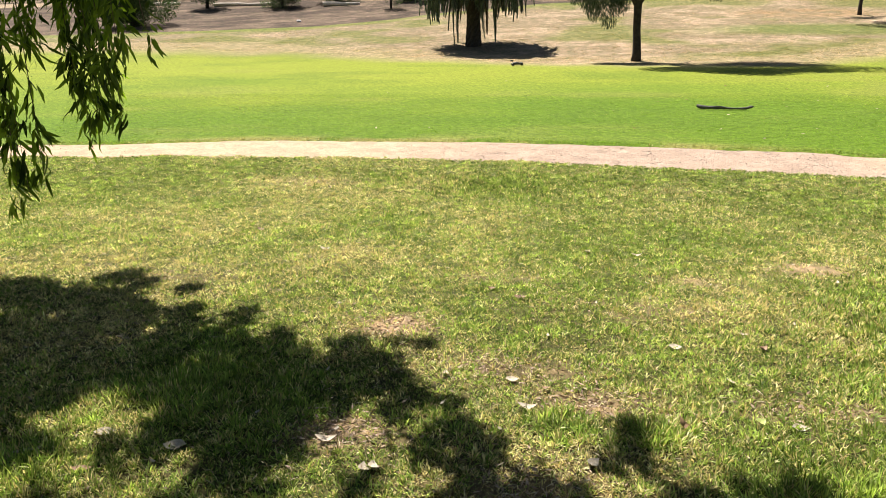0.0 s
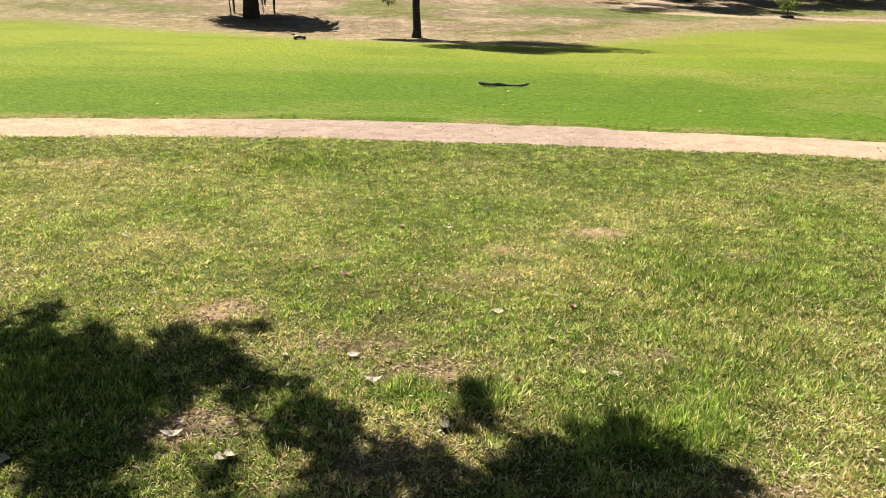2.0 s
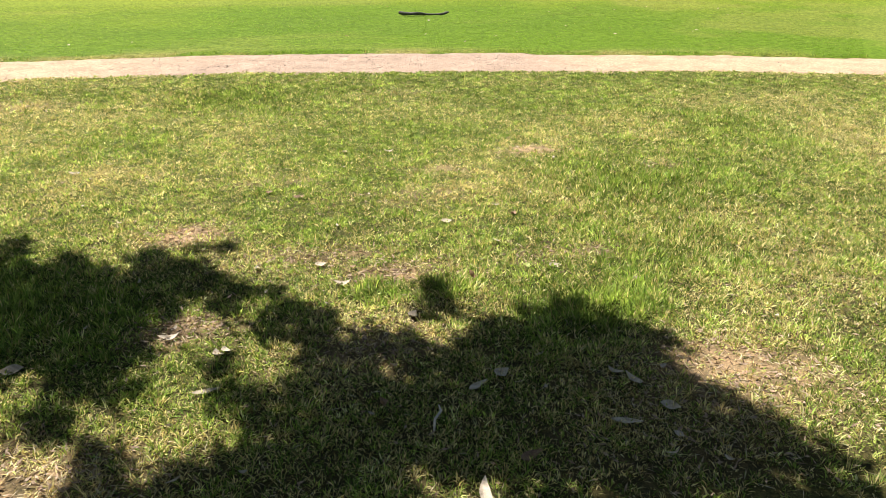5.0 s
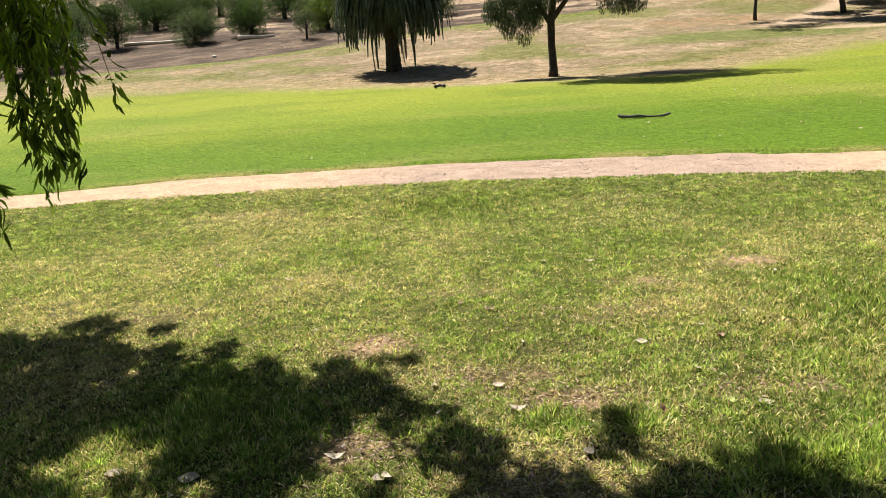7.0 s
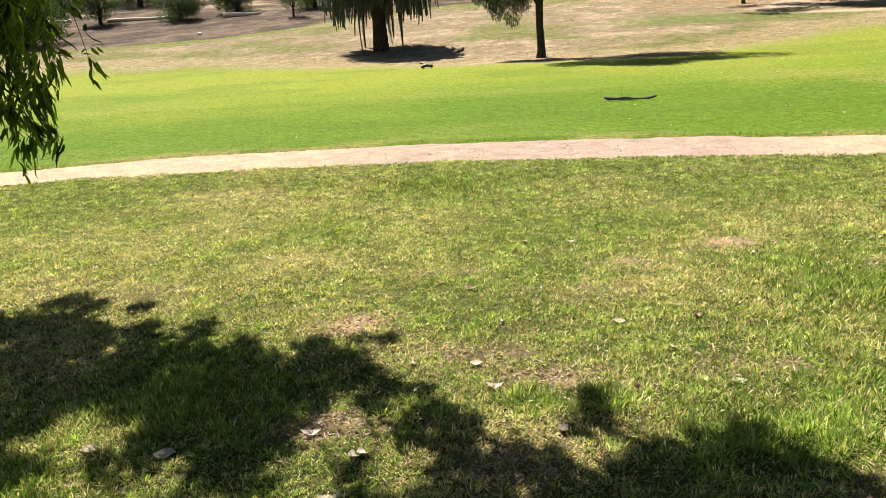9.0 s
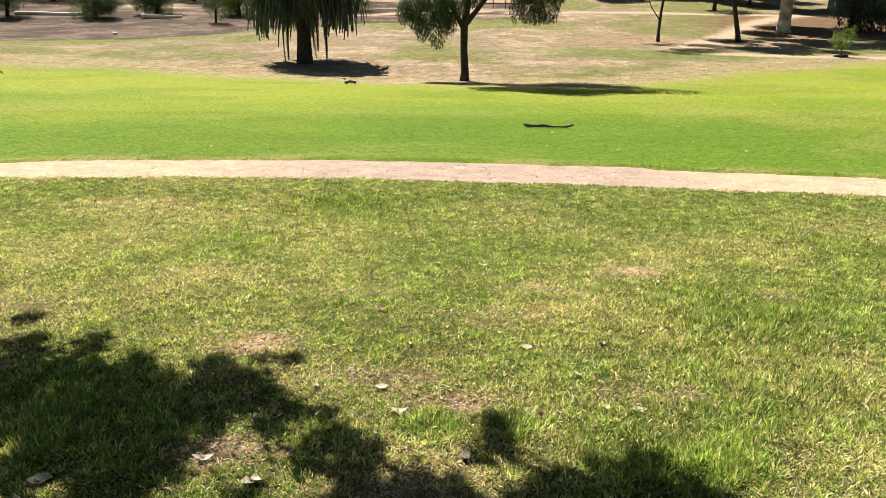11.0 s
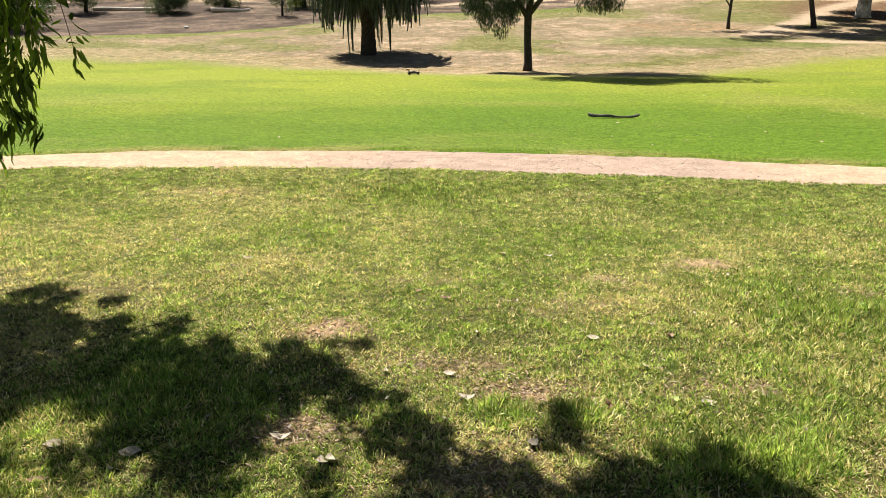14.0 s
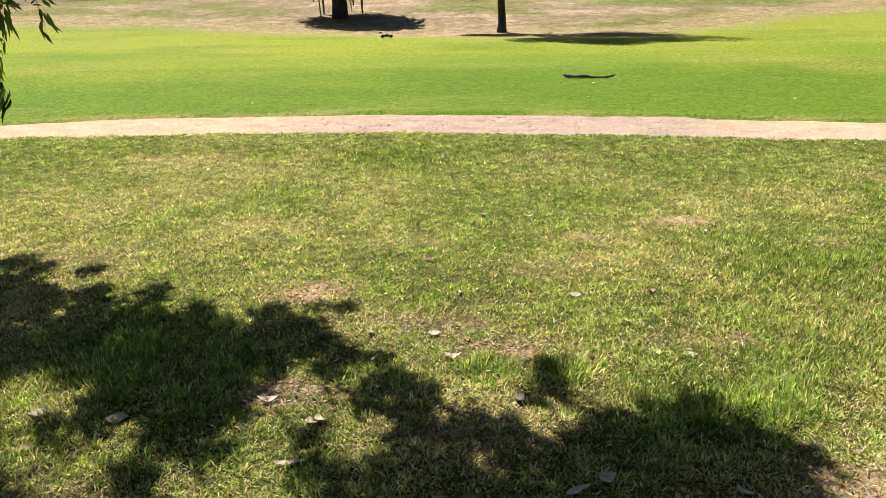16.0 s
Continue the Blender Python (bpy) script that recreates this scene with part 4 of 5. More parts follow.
# where each bough's clumps throw their shade on the lawn: x, y, radius
WEST_BOUGH = ((-3.55, 4.04, 0.183), (-3.27, 4.02, 0.179), (-3.03, 4.01, 0.157), (-3.08, 4.53, 0.095), (-2.86, 4.40, 0.062), (-2.77, 3.95, 0.145), (-2.54, 3.79, 0.110), (-2.47, 4.37, 0.049),
              (-2.27, 3.93, 0.082), (-2.07, 3.77, 0.053), (-1.94, 4.01, 0.048), (-1.85, 3.84, 0.050), (-3.01, 3.45, 0.175), (-2.65, 3.36, 0.168), (-2.35, 3.28, 0.136), (-2.09, 3.43, 0.132),
              (-1.83, 3.50, 0.132), (-1.57, 3.49, 0.113), (-1.36, 3.44, 0.069), (-1.58, 3.75, 0.031), (-2.75, 2.87, 0.19), (-2.55, 2.85, 0.11), (-2.40, 2.55, 0.18),
              (-2.30, 2.25, 0.13), (-2.06, 2.30, 0.075))
MIDDLE_BOUGH = ((-1.15, 3.65, 0.07), (-1.07, 3.40, 0.10), (-0.93, 3.48, 0.07), (-0.78, 3.77, 0.030), (-0.92, 3.73, 0.026), (-1.19, 3.25, 0.10), (-0.91, 3.20, 0.06), (-1.99, 3.26, 0.06),
              (-1.66, 3.05, 0.132), (-1.40, 3.04, 0.130), (-1.15, 2.98, 0.095), (-1.01, 2.97, 0.055), (-0.83, 3.21, 0.046), (-0.67, 3.10, 0.048), (-0.52, 3.10, 0.031), (-1.47, 2.74, 0.102),
              (-1.24, 2.68, 0.104), (-1.06, 2.58, 0.060), (-1.19, 2.43, 0.077), (-1.01, 2.30, 0.036), (-1.50, 2.48, 0.027), (-1.70, 2.48, 0.021), (-1.20, 2.08, 0.039), (-1.25, 2.17, 0.027),
              (-1.73, 2.05, 0.04), (-1.59, 1.97, 0.032), (-1.62, 2.40, 0.017), (-1.50, 1.89, 0.025), (-1.61, 2.63, 0.037))
EAST_BOUGH = ((-0.41, 2.85, 0.061), (-0.35, 2.67, 0.065), (-0.52, 2.68, 0.040), (-0.26, 2.73, 0.039), (-0.21, 2.48, 0.068), (-0.07, 2.48, 0.063), (0.06, 2.44, 0.061), (-0.30, 2.37, 0.053),
              (0.15, 2.33, 0.042), (0.26, 2.99, 0.036), (0.26, 2.81, 0.054), (0.18, 2.73, 0.026), (0.34, 2.41, 0.038), (0.39, 2.60, 0.034), (0.47, 2.51, 0.048), (0.58, 2.50, 0.052),
              (0.70, 2.58, 0.052), (0.84, 2.68, 0.033), (0.80, 2.48, 0.052), (0.89, 2.46, 0.06), (0.42, 2.31, 0.083), (0.58, 2.31, 0.082), (0.75, 2.31, 0.071), (0.94, 2.38, 0.065),
              (0.26, 2.21, 0.066), (0.82, 2.23, 0.055))
LOW_BOUGH = ((-0.59, 2.18, 0.047), (-0.67, 2.41, 0.028), (-0.49, 2.03, 0.048), (-0.34, 2.18, 0.071), (-0.17, 2.18, 0.073), (0.01, 2.15, 0.081), (0.19, 2.04, 0.086), (0.40, 2.03, 0.093),
              (0.60, 2.03, 0.092), (0.77, 2.05, 0.051), (0.86, 1.90, 0.043), (-1.03, 1.86, 0.056), (-0.95, 1.67, 0.070), (-0.73, 1.68, 0.072), (-0.56, 1.74, 0.087), (-0.37, 1.87, 0.094),
              (-0.14, 1.87, 0.111), (0.07, 1.79, 0.105), (0.32, 1.77, 0.119), (0.58, 1.77, 0.100), (-1.60, 1.68, 0.035), (-1.43, 1.60, 0.040), (-1.72, 1.61, 0.030), (-1.45, 1.77, 0.018))
HIGH_BOUGH = ((-0.3, 1.25, .3), (0.4, 1.2, .35), (1.0, 1.3, .3), (-1.0, 1.1, .25), (-2.1, 0.9, .3), (0.2, 0.4, .4), (-0.8, 0.4, .4), (0.95, 1.7, .2), (0.68, 1.72, .2), (0.9, 2.12, .11), (-0.3, 1.6, .16), (1.04, 2.3, .08), (0.05, 1.95, .1), (-2.4, 3.06, .09), (-2.16, 3.12, .06), (-2.2, 2.92, .07), (-2.4, 2.72, .08), (-2.12, 3.0, .09), (-1.93, 3.04, .08), (-2.0, 2.36, .07), (-1.78, 2.86, .05), (-2.2, 2.75, .06), (-2.55, 2.8, .12), (-0.8, 3.3, .055), (-0.7, 2.96, .045), (-1.2, 2.53, .08), (-1.1, 2.72, .06), (-3.9, 3.9, .3), (-3.6, 3.2, .3), (-3.2, 2.7, .25))
limb_ends = []
for bough in (WEST_BOUGH, MIDDLE_BOUGH, EAST_BOUGH, LOW_BOUGH, HIGH_BOUGH):
    for x, y, r in bough:
        pts, dirs = [], []
        for k in range(3 + int(4200 * min(r, 0.13) * r)):
            h = rng.uniform(2.6, 4.1)
            way, far = rng.uniform(0, math.tau), (1.3 * r + 0.012) * rng.rand() ** 0.58
            c = np.array((x + far * math.cos(way) + OFF_X * h, y + 1.3 * far * math.sin(way) + OFF_Y * h, h))
            n = rng.randint(5, 11)
            pts.append(c + rng.normal(size=(n, 3)) * (0.026, 0.032, 0.05))
            dirs.append(rng.normal(size=(n, 3)) * 0.55 + np.array([0, 0, -0.8]))
            if k % 18 == 0:
                limb_ends.append(c)
        pts, dirs = np.concatenate(pts), np.concatenate(dirs)
        link_mesh("bough_leaves", gum_leaves(pts - dirs / np.linalg.norm(dirs, axis=1, keepdims=True) * 0.06, dirs, 0.12, 0.0145, rng), M_GUM, gum)
# unseen crown high over and behind the lawn's edge, added to block sky light
high = random_clumps(rng, 30, (-1.6, -2.4, 6.0), (4.2, 3.4, 1.3), 0.9)
link_mesh("crown", crown_mesh(high, 520, 0.15, 0.02, rng, 0.5), M_GUM, gum)
# limbs out to groups of boughs, twigs from limb to bough
hubs = [np.array(v) for v in ((-4.2, 5.4, 3.7), (-3.5, 5.0, 3.4), (-2.8, 4.5, 3.7), (-2.2, 4.3, 3.2), (-1.6, 3.8, 3.6), (-0.9, 3.9, 3.3), (-0.4, 3.4, 3.7), (-0.9, 2.7, 3.6))]
for k, hub in enumerate(hubs):
    s0 = np.array((-2.52, -1.4, 3.9 + 0.25 * (k % 4)))
    way = hub - s0
    bend = np.array((0.35 * math.sin(k * 2.1), 0, 0.35 + 0.3 * math.cos(k * 1.7)))
    pts = [tuple(s0 + way * f + bend * math.sin(math.pi * f) + 0.10 * rng.normal(size=3) * (0 < f < 1)) for f in (0, 0.15, 0.35, 0.55, 0.75, 0.9, 1.0)]
    part("limb", tube(bmesh.new(), pts, [0.055, 0.036, 0.022, 0.013, 0.009, 0.007, 0.005], 8), M_TWIG, gum)
for c in limb_ends:
    hub = min(hubs, key=lambda v: float(np.linalg.norm(v - c)))
    part("twig", tube(bmesh.new(), [tuple(hub), tuple((hub + c) / 2 + (0, 0, 0.12)), tuple(c)], [0.008, 0.006, 0.003], 5), M_TWIG, gum)
# hanging sprays that come down into view
SPRAYS = ((-3.15, 4.60, 1.00, 130, 0.16), (-2.97, 4.50, 1.30, 130, 0.15), (-3.30, 4.70, 0.85, 110, 0.16), (-3.81, 4.55, 0.40, 100, 0.18), (-3.53, 4.49, 0.61, 110, 0.17), (-2.21, 3.82, 1.48, 56, 0.11),
          (-2.56, 4.04, 1.54, 70, 0.14), (-2.92, 4.53, 1.02, 90, 0.15), (-3.07, 4.55, 1.12, 110, 0.15), (-2.79, 4.43, 1.48, 80, 0.15), (-3.30, 4.62, 1.22, 130, 0.16), (-3.75, 4.58, 0.56, 80, 0.18),
          (-3.62, 4.68, 1.48, 130, 0.16), (-2.99, 4.43, 1.93, 120, 0.15), (-3.88, 4.62, 0.71, 90, 0.17), (-3.68, 4.94, 1.86, 140, 0.16), (-3.30, 4.81, 1.67, 150, 0.15), (-4.07, 4.68, 0.97, 110, 0.17),
          (-3.36, 4.55, 2.05, 150, 0.15), (-4.20, 4.94, 1.61, 150, 0.16), (-3.94, 4.55, 2.05, 150, 0.16))
rng = np.random.RandomState(77)
for k, (x, y, z, n, ln) in enumerate(SPRAYS):
    top = (x - 0.75 - 0.1 * (k % 3), y + 0.9, max(3.2, z + 1.3))
    pts = [tuple(top[i] + ((x, y, z)[i] - top[i]) * f ** (1.0 if i == 2 else 0.75) for i in range(3)) for f in (0, 0.3, 0.55, 0.8, 1.0)]
    spray(gum, pts, int(n * (1.75 if z < 1.35 else 1.3)), rng, ln * 0.82, 0.0118 + 0.012 * (ln - 0.13), 0.006, 0.5)

# ---- fallen leaves ----
def fallen_leaf_mesh(length, width, curl, seed):
    r = random.Random(seed)
    bm = bmesh.new()
    rows = []
    bend, twist = r.choice((-1, 1)) * r.uniform(0.05, 0.16), r.uniform(-0.6, 0.6)
    for i in range(9):
        t = i / 8
        w = width * math.sin(math.pi * (0.03 + 0.94 * t ** 0.85)) ** 1.15
        z = curl * ((t - 0.5) ** 2 * 2.4 + 0.08 * math.sin(7 * t + seed))
        yb = bend * length * (t - 0.5) ** 2 * 4
        lean = twist * (t - 0.3)
        rows.append([bm.verts.new((length * (t - 0.5), yb + s * w * math.cos(lean), z + s * w * math.sin(lean) - (0.4 * w if s == 0 else 0))) for s in (-1, 0, 1)])
    for a, b in zip(rows, rows[1:]):
        for i in range(2):
            bm.faces.new((a[i], a[i + 1], b[i + 1], b[i]))
    me = bpy.data.meshes.new("fallen_leaf")
    bm.to_mesh(me)
    bm.free()
    me.polygons.foreach_set("use_smooth", [True] * len(me.polygons))
    return me


LEAF_KINDS = []
for k, (ln, w, curl, mt) in enumerate(((0.11, 0.022, 0.02, M_DRYLEAF), (0.09, 0.028, 0.012, M_DRYLEAF), (0.13, 0.016, 0.015, M_DRYLEAF), (0.08, 0.026, 0.025, M_BROWNLEAF), (0.11, 0.02, 0.03, M_BROWNLEAF), (0.065, 0.026, 0.015, M_GREENLEAF))):
    me = fallen_leaf_mesh(ln, w, curl, k)
    me.materials.append(mt)
    LEAF_KINDS.append(me)
LEAF_WORDS = ("pale dry eucalyptus leaf lying on the grass",) * 3 + ("curled brown dry leaf lying on the grass",) * 2 + ("yellow-green fallen leaf lying on the grass",)


def fallen_leaf(x, y, kind, turn, size=1.0, tilt=0.0, lift=0.018):
    ob = new("fallen_leaf", LEAF_KINDS[kind])
    ob.matrix_basis = pose(x, y, on_ground(x, y) + lift, tilt, tilt * 0.5, turn) @ Matrix.Scale(size, 4)
    return tagged(ob, LEAF_WORDS[kind], "leaf", "fallen leaves")


for x, y, kind, turn in ((0.50, 3.90, 1, 8), (-0.16, 3.09, 0, 12), (-1.95, 5.44, 0, 15), (0.02, 5.72, 1, 80), (0.37, 5.67, 0, 20), (-0.66, 2.52, 1, 120), (-0.9, 2.67, 0, 20), (-1.45, 2.53, 1, 10),
                         (0.93, 3.96, 3, 60), (-0.36, 4.55, 4, 10), (-2.72, 5.96, 4, -20), (0.78, 3.16, 5, 30), (0.92, 3.14, 1, 10), (1.26, 2.89, 1, 40), (0.12, 2.69, 1, 70)):
    fallen_leaf(x, y, kind, turn, 0.78, 12)
for x, y, kind, turn, size in ((-0.26, 3.36, 1, 20, 0.7), (-0.57, 3.38, 0, 100, 0.6), (-0.55, 4.7, 3, 15, 0.7), (-0.69, 2.50, 1, 120, 0.8), (-0.71, 2.23, 2, 20, 0.8), (0.27, 2.09, 2, 40, 0.9), (0.38, 2.16, 1, 45, 0.9),
                               (0.81, 2.09, 1, 120, 0.8), (0.86, 2.01, 0, 95, 1.0), (0.72, 1.77, 2, -12, 0.9), (0.91, 1.83, 1, -30, 0.8), (0.16, 1.5, 2, 85, 1.2), (-1.79, 2.56, 1, 30, 0.9), (-1.46, 2.51, 1, 0, 0.8),
                               (-1.98, 2.38, 2, 50, 1.0), (0.34, 1.65, 4, 30, 0.9), (-1.35, 1.84, 1, 65, 1.2), (-1.7, 2.3, 4, 20, 0.7)):
    fallen_leaf(x, y, kind, turn, size, 10)
fallen_leaf(0.46, 3.02, 3, 70, 1.0, 62, 0.05)
fallen_leaf(-0.09, 2.0, 4, 75, 0.9, 55, 0.05)


def flat_piece(name, length, wide, thick, rough, material, label, category, m):
    """A worn, flattened lump: a chip of bark or a half-buried stone."""
    bm = bmesh.new()
    bmesh.ops.create_icosphere(bm, subdivisions=3, radius=0.5)
    for v in bm.verts:
        v.co *= 1 + rough * noise.noise(v.co * 3.1 + Vector((length * 40, 0, 0)))
        v.co = Vector((v.co.x * length, v.co.y * wide * (1 - 0.7 * v.co.x), v.co.z * thick))
    ob = part(name, bm, material)
    ob.matrix_world = m
    return tagged(ob, label, category)


flat_piece("bark_chip", 0.17, 0.042, 0.016, 0.6, M_DRYLEAF, "pale splinter of bark lying in the shaded grass", "bark", pose(-1.86, 1.81, on_ground(-1.86, 1.81) + 0.022, 8, -4, 27))
flat_piece("half_buried_stone", 0.12, 0.07, 0.05, 0.3, surface("brown_stone", (0.16, 0.075, 0.045), (0.30, 0.16, 0.10), 20, 0.9), "reddish brown stone half sunk in the grass", "stone", pose(-1.59, 1.64, on_ground(-1.59, 1.64) + 0.015, 0, 0, 12))
stick = part("stick", tube(bmesh.new(), [(-0.07, -0.02, 0.02), (-0.02, 0.0, 0.03), (0.03, 0.0, 0.032), (0.065, 0.025, 0.028)], [0.004, 0.005, 0.005, 0.002], 6), M_LOG)
stick.matrix_world = pose(0.09, 1.91, on_ground(0.09, 1.91), 0, 0, 55)
tagged(stick, "short bent pale stick in the shaded grass", "stick")
lr = random.Random(5)
for k in range(80):
    y = 1.5 + 8.2 * lr.random() ** 1.3
    x = (lr.random() * 2 - 1) * (0.75 * y + 0.6)
    fallen_leaf(x, y, lr.choice((0, 0, 1, 1, 2, 3, 4)), lr.random() * 360, lr.uniform(0.25, 0.5), lr.uniform(-15, 15), 0.02)
for k in range(60):
    y = 12.8 + 12 * lr.random()
    x = lr.gauss(5.5, 4.0) if k % 3 else lr.uniform(-9, 11)
    if not bool(on_path(np.float64(x), np.float64(y))):
        fallen_leaf(x, y, lr.choice((0, 1, 1, 3, 4)), lr.random() * 360, lr.uniform(0.5, 1.0), lr.uniform(-15, 15), 0.03)


# ---- grass blades and grit ----
def tufts(name, x, y, tall, spread, wide, per, splay, colour, other, share, rng, bent=True):
    """Tufts of pointed blades, in one mesh: each blade takes the tuft's colour, or the other one by that share."""
    i = np.repeat(np.arange(len(x)), per)
    n = len(i)
    b = rng.uniform(0, math.tau, n)
    far = spread[i] * np.sqrt(rng.rand(n))
    out = np.stack([np.cos(b), np.sin(b), np.zeros(n)], 1)
    root = np.stack([x, y, height(x, y) - 0.004], 1)[i] + out * far[:, None]
    lean = np.clip(splay[i] + rng.normal(0, 0.33, n), 0.05, 1.45)
    ln = tall[i] * rng.uniform(0.55, 1.2, n)
    a = b + math.pi / 2 + rng.normal(0, 0.9, n)
    side = np.stack([np.cos(a), np.sin(a), np.zeros(n)], 1) * (wide[i] * rng.uniform(0.7, 1.3, n))[:, None]
    tip = root + out * (np.sin(lean) * ln)[:, None] + np.array([0, 0, 1.0]) * (np.cos(lean) * ln)[:, None]
    col = np.where((rng.rand(n) < share[i])[:, None], other[i], colour[i]) * rng.uniform(0.7, 1.3, (n, 1))
    mid = root + (tip - root) * 0.5 + np.array([0, 0, 0.12]) * ln[:, None]
    if not bent:
        return array_mesh(name, np.stack([root - side, root + side, tip], 1).reshape(-1, 3), None, np.arange(n * 3).reshape(n, 3), np.repeat(col, 3, 0))
    verts = np.stack([root, mid + side, tip, mid - side], 1).reshape(-1, 3)
    return array_mesh(name, verts, np.arange(n * 4).reshape(n, 4), None, np.repeat(col, 4, 0))


def two_tones(a, b, t):
    return lerp(np.broadcast_to(a, (len(t), 3)).copy(), b, t)


def lawn_tufts(name, x, y, per, wide, rng):
    """Short mown turf: green tufts with straw between them."""
    dry, bare, lush = dryness(x, y), sum_spots(x, y, BARE), np.clip(sum_spots(x, y, LUSH), 0, 1)
    vigour = np.clip(0.5 + 2.2 * (fbm(x, y, 0.16, 121, 3) - 0.5), 0, 1)
    keep = rng.rand(len(x)) < np.clip(1.0 - 1.25 * bare + 0.9 * (fbm(x, y, 0.12, 91, 3) - 0.5) - 0.1 * dry, 0.06, 1)
    x, y, dry, lush, vigour, wide = (v[keep] for v in (x, y, dry, lush, vigour, wide))
    n = len(x)
    far = np.clip((y - 5.5) / 3.0, 0, 1)
    green = two_tones((0.112, 0.190, 0.029), (0.385, 0.452, 0.120), rng.rand(n) ** 1.2) * (0.80 + 0.55 * vigour - 0.06 * lush - 0.12 * far)[:, None]
    straw = two_tones((0.42, 0.335, 0.145), (0.86, 0.755, 0.425), rng.rand(n) ** 1.2) * (1 - 0.12 * far)[:, None]
    share = np.clip(0.10 + 0.80 * dry ** 1.2 + rng.normal(0, 0.28, n) - 0.2 * lush, 0, 0.95)
    tone = 1 + rng.uniform(-0.5, 0.5, (n, 1)) * np.interp(y, (3, 7), (1, 0.8))[:, None]
    tone *= 1 + np.clip(2.2 * (fbm(x, y, 0.08, 133, 3) - 0.5), -0.45, 0.18)[:, None] * (0.25 + 0.75 * far)[:, None]
    green, straw = green * tone, np.minimum(straw * (0.4 + 0.6 * tone), 0.9)
    tall = rng.uniform(0.020, 0.040, n) * (0.75 + 0.5 * vigour) * (1 + 1.1 * lush)
    splay = np.clip(rng.normal(0.95, 0.22, n) + 0.15 * dry - 0.25 * lush, 0.1, 1.3)
    return tufts(name, x, y, tall, rng.uniform(0.006, 0.017, n) * (1 + 0.07 * y), wide, per, splay, green, straw, share, rng)


rng = np.random.RandomState(9)
n = 128000
by = 1.25 * (10.6 / 1.25) ** (rng.rand(n) ** 0.55)
bx = (rng.rand(n) * 2 - 1) * (0.80 * by + 0.75)
keep = by < near_edge(bx) + 0.05
bx, by = bx[keep], by[keep]
grass = link_mesh("grass", lawn_tufts("grass", bx, by, 8, (0.0017 + 0.00037 * by), rng), M_BLADE)
tagged(grass, "short half-dry lawn grass, green and straw-coloured blades", "grass", kind="stuff")

# the low, close-cropped turf that shows between the tufts
n = 125000
uy = 2.6 * (10.6 / 2.6) ** (rng.rand(n) ** 0.6)
ux = (rng.rand(n) * 2 - 1) * (0.72 * uy + 0.6)
keep = (uy < near_edge(ux)) & (rng.rand(n) > 1.2 * sum_spots(ux, uy, BARE))
ux, uy = ux[keep], uy[keep]
n = len(ux)
udry = dryness(ux, uy)
ugreen = two_tones((0.12, 0.175, 0.035), (0.27, 0.32, 0.09), rng.rand(n))
ustraw = two_tones((0.34, 0.28, 0.14), (0.66, 0.57, 0.325), rng.rand(n))
under = tufts("low_turf", ux, uy, rng.uniform(0.012, 0.024, n), rng.uniform(0.010, 0.022, n) * (1 + 0.05 * uy), 0.0022 + 0.00042 * uy, 4, rng.uniform(0.8, 1.3, n), ugreen, ustraw, np.clip(0.12 + 0.7 * udry ** 1.2 + rng.normal(0, 0.2, n), 0, 0.95), rng, False)
tagged(link_mesh("low_turf", under, M_BLADE), "close-cropped mixed green and dry turf", "grass", kind="stuff")

# thinner turf around and behind
n = 11000
ax, ay = rng.uniform(-15, 15, n), rng.uniform(-8, 10.4, n)
keep = (ay < near_edge(ax)) & ((np.abs(ax) > 0.80 * ay + 0.7) | (ay < 1.3))
ax, ay = ax[keep], ay[keep]
turf = link_mesh("outer_grass", lawn_tufts("outer_grass", ax, ay, 6, np.full(len(ax), 0.006), rng), M_BLADE)
tagged(turf, "thin half-dry lawn grass around the tree", "grass", kind="stuff")

# the watered lawn behind the path
n = 135000
fy = 9.0 * (20.0 / 9.0) ** rng.rand(n)
fx = (rng.rand(n) * 2 - 1) * (0.72 * fy + 1.0)
keep = (fy > far_edge(fx) - 0.05) & (fy < np.interp(fx, *GREEN_END) - 0.5)
fx, fy = fx[keep], fy[keep]
n = len(fx)
edge = np.exp(-((fy - far_edge(fx)) / 0.22) ** 2)
fcol = ground_cover(fx, fy)[:, :3]
fgreen = fcol * rng.uniform(0.9, 2.1, (n, 1)) * (1.04, 1.05, 0.95)
fstraw = two_tones((0.26, 0.25, 0.09), (0.50, 0.44, 0.20), rng.rand(n))
lawn = link_mesh("fairway_grass", tufts("fairway_grass", fx, fy, rng.uniform(0.012, 0.025, n) * (1 + 1.3 * edge), rng.uniform(0.01, 0.02, n) * (1 + 0.03 * fy), 0.0028 + 0.00028 * fy, 3,
                                        np.clip(rng.normal(1.0, 0.2, n), 0.2, 1.3), fgreen, fstraw, np.clip(0.03 + 0.48 * edge * step(fbm(fx, fy, 1.3, 151, 3), 0.42, 0.6) + rng.normal(0, 0.05, n), 0, 1), rng, False), M_BLADE)
tagged(lawn, "short bright green watered lawn grass", "grass", kind="stuff")

# tussocks and straw on the dry hillside
n = 46000
hy = 29.0 * (68.0 / 29.0) ** rng.rand(n)
hx = (rng.rand(n) * 2 - 1) * (0.66 * hy + 2.0)
hcov = ground_cover(hx, hy)
dense = fbm(hx, hy, 2.2, 141, 3)
bed = np.interp(hx, *MULCH_START)
sandy = hcov[:, 0] > 0.34
keep = (hy > np.interp(hx, *GREEN_END) + 0.6) & (hy < bed - 0.3) & ~sandy & (rng.rand(n) < np.clip(0.55 + 2.4 * (dense - 0.5), 0.08, 1))
hx, hy, hcov = hx[keep], hy[keep], hcov[keep][:, :3]
n = len(hx)
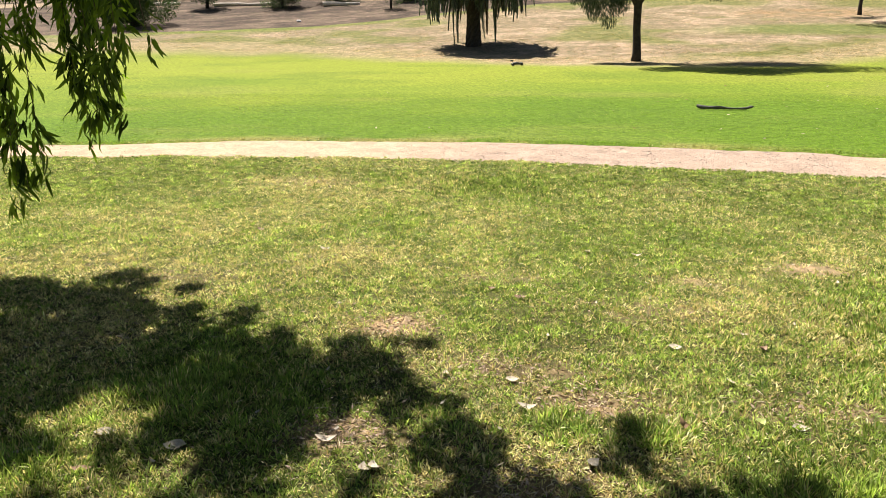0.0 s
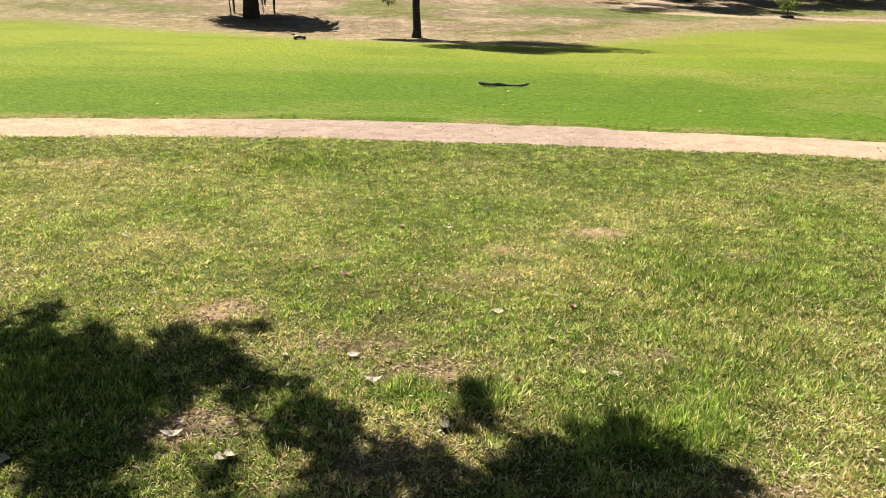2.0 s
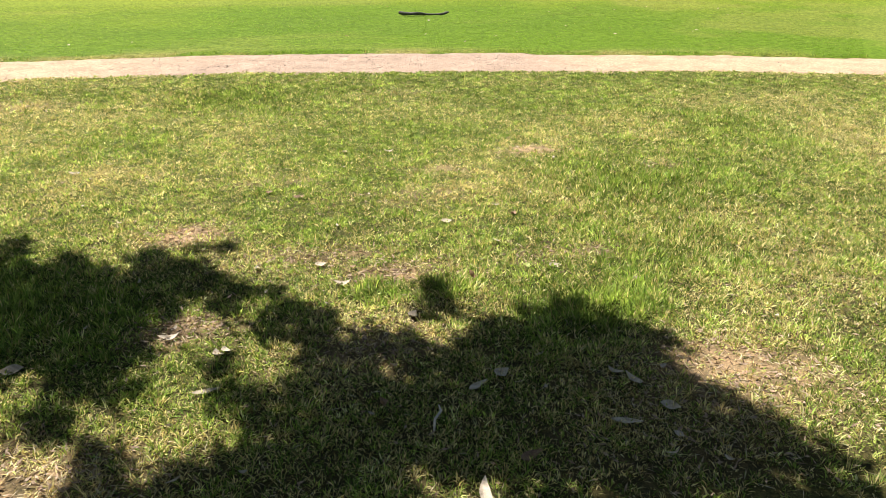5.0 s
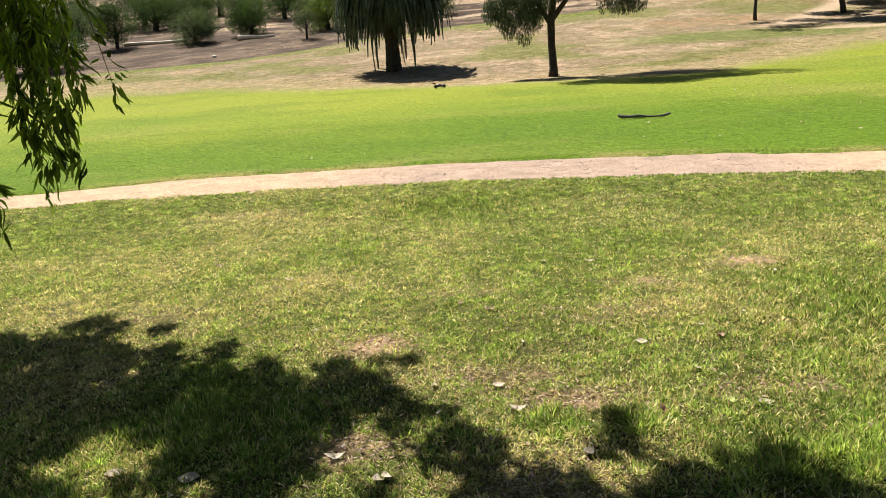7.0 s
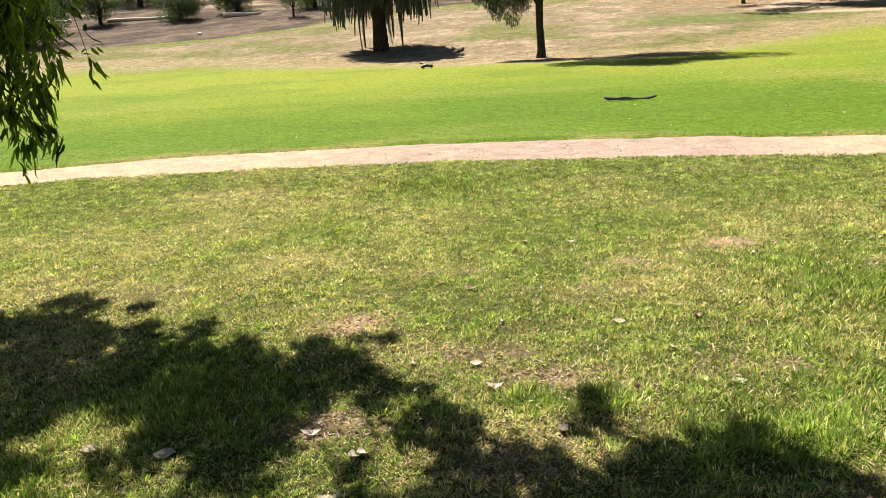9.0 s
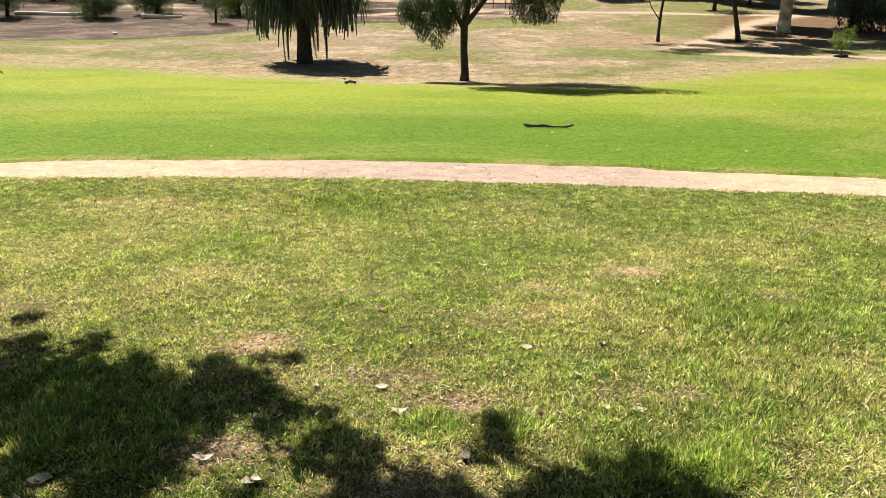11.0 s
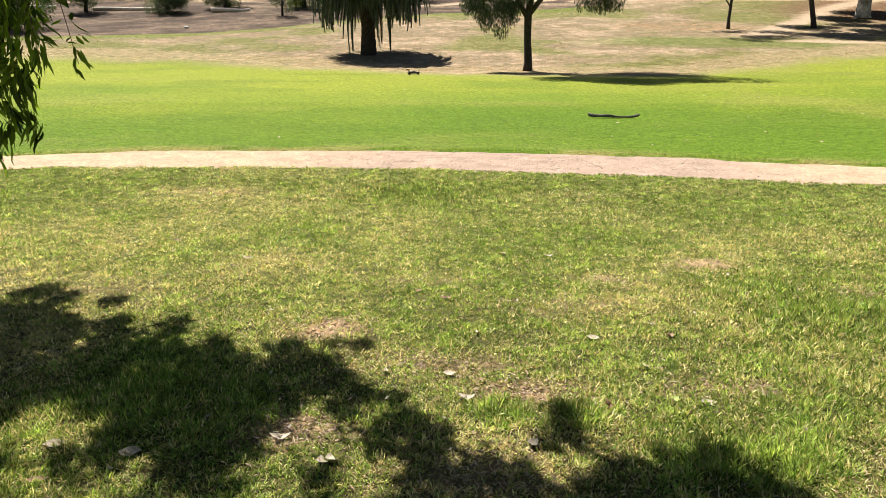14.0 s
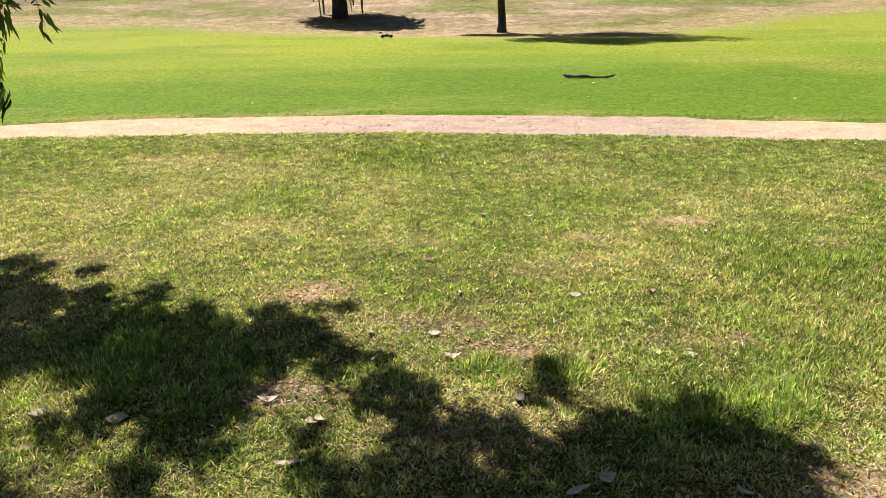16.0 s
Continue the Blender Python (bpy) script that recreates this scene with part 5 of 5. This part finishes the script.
# straw takes the ground's colour, painted tree shade included
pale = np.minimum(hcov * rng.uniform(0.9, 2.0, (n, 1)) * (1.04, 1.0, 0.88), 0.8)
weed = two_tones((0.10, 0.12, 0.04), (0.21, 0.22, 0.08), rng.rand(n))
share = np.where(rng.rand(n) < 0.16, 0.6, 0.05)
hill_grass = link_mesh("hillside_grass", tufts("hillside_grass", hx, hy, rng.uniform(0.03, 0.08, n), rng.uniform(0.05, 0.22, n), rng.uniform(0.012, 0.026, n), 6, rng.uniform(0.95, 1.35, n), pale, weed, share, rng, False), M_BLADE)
tagged(hill_grass, "dry straw-coloured tussocks with some green weeds on the slope", "grass", kind="stuff")

# grit on the path
n = 9000
sx = rng.uniform(-9, 8, n)
sx = sx[rng.rand(n) > 0.8 * np.clip(step(-sx, 1.2, 4.0) + step(sx, 2.8, 4.6), 0, 1)]
n = len(sx)
st = rng.rand(n)
sy = near_edge(sx) + (far_edge(sx) - near_edge(sx)) * st
sz = height(sx, sy) - 0.03 + 0.035 * np.sin(st * math.pi) ** 0.5
rad = rng.uniform(0.004, 0.011, n) * (1 + 0.7 * (rng.rand(n) < 0.06))
dirs = np.array(((1, 0, 0), (0, 1, 0), (-1, 0, 0), (0, -1, 0), (0, 0, 0.8), (0, 0, -0.6)))
sv = np.stack([sx, sy, sz], 1)[:, None, :] + dirs[None] * rad[:, None, None] * rng.uniform(0.7, 1.3, (n, 6, 1))
tri = np.array(((0, 1, 4), (1, 2, 4), (2, 3, 4), (3, 0, 4), (1, 0, 5), (2, 1, 5), (3, 2, 5), (0, 3, 5)))
grit = link_mesh("gravel", array_mesh("gravel", sv.reshape(-1, 3), None, (np.arange(n)[:, None, None] * 6 + tri[None]).reshape(-1, 3)), M_PEBBLE)
tagged(grit, "loose crushed gravel on the walking path", "gravel", kind="stuff")

# crumbs of leaf, twig and dead grass between the blades
n = 52000
dy = 1.3 * (9.8 / 1.3) ** (rng.rand(n) ** 0.8)
dx = (rng.rand(n) * 2 - 1) * (0.78 * dy + 0.7)
keep = rng.rand(n) < 0.03 * (dy < 5) + 0.30 * sum_spots(dx, dy, BARE) + 0.12 * step(dryness(dx, dy), 0.5, 0.9)
dx, dy = dx[keep], dy[keep]
for cx, cy, rx, ry, k in [v for v in BARE if v[1] < 4.2 or v[0] < -3]:
    m = int(330 * k * min(rx, 0.4) / 0.25)
    dx = np.concatenate([dx, rng.normal(cx, rx * 0.75, m)])
    dy = np.concatenate([dy, rng.normal(cy, ry * 0.75, m)])
n = len(dx)
crumb = np.stack([dx, dy, height(dx, dy) + rng.uniform(0.002, 0.022, n)], 1)
tilt = np.stack([rng.normal(size=n), rng.normal(size=n), rng.normal(size=n) * 0.35], 1)
litter = link_mesh("leaf_litter", leaf_cloud("leaf_litter", crumb, tilt, 0.030, 0.0042, rng, 0.05), surface("leaf_crumbs", (0.24, 0.15, 0.10), (0.60, 0.45, 0.32), 45, 0.8))
tagged(litter, "scattered crumbs of dry leaves and twigs in the lawn", "leaf litter", kind="stuff")


# dead stems lying on the turf
n = 60000
dy = 1.3 * (7.5 / 1.3) ** (rng.rand(n) ** 0.8)
dx = (rng.rand(n) * 2 - 1) * (0.78 * dy + 0.7)
keep = rng.rand(n) < 0.03 + 0.3 * sum_spots(dx, dy, BARE) + 0.14 * step(dryness(dx, dy), 0.5, 0.9)
dx, dy = dx[keep], dy[keep]
n = len(dx)
stems = np.stack([dx, dy, height(dx, dy) + rng.uniform(0.006, 0.03, n)], 1)
ways = np.stack([rng.normal(size=n), rng.normal(size=n), rng.normal(size=n) * 0.2], 1)
straws = link_mesh("dead_grass", leaf_cloud("dead_grass", stems, ways, 0.05, 0.0014, rng, 0.15), surface("dead_grass_stem", (0.42, 0.33, 0.20), (0.80, 0.69, 0.48), 30, 0.8))
tagged(straws, "dead straw stems lying on the lawn", "dead grass", kind="stuff")
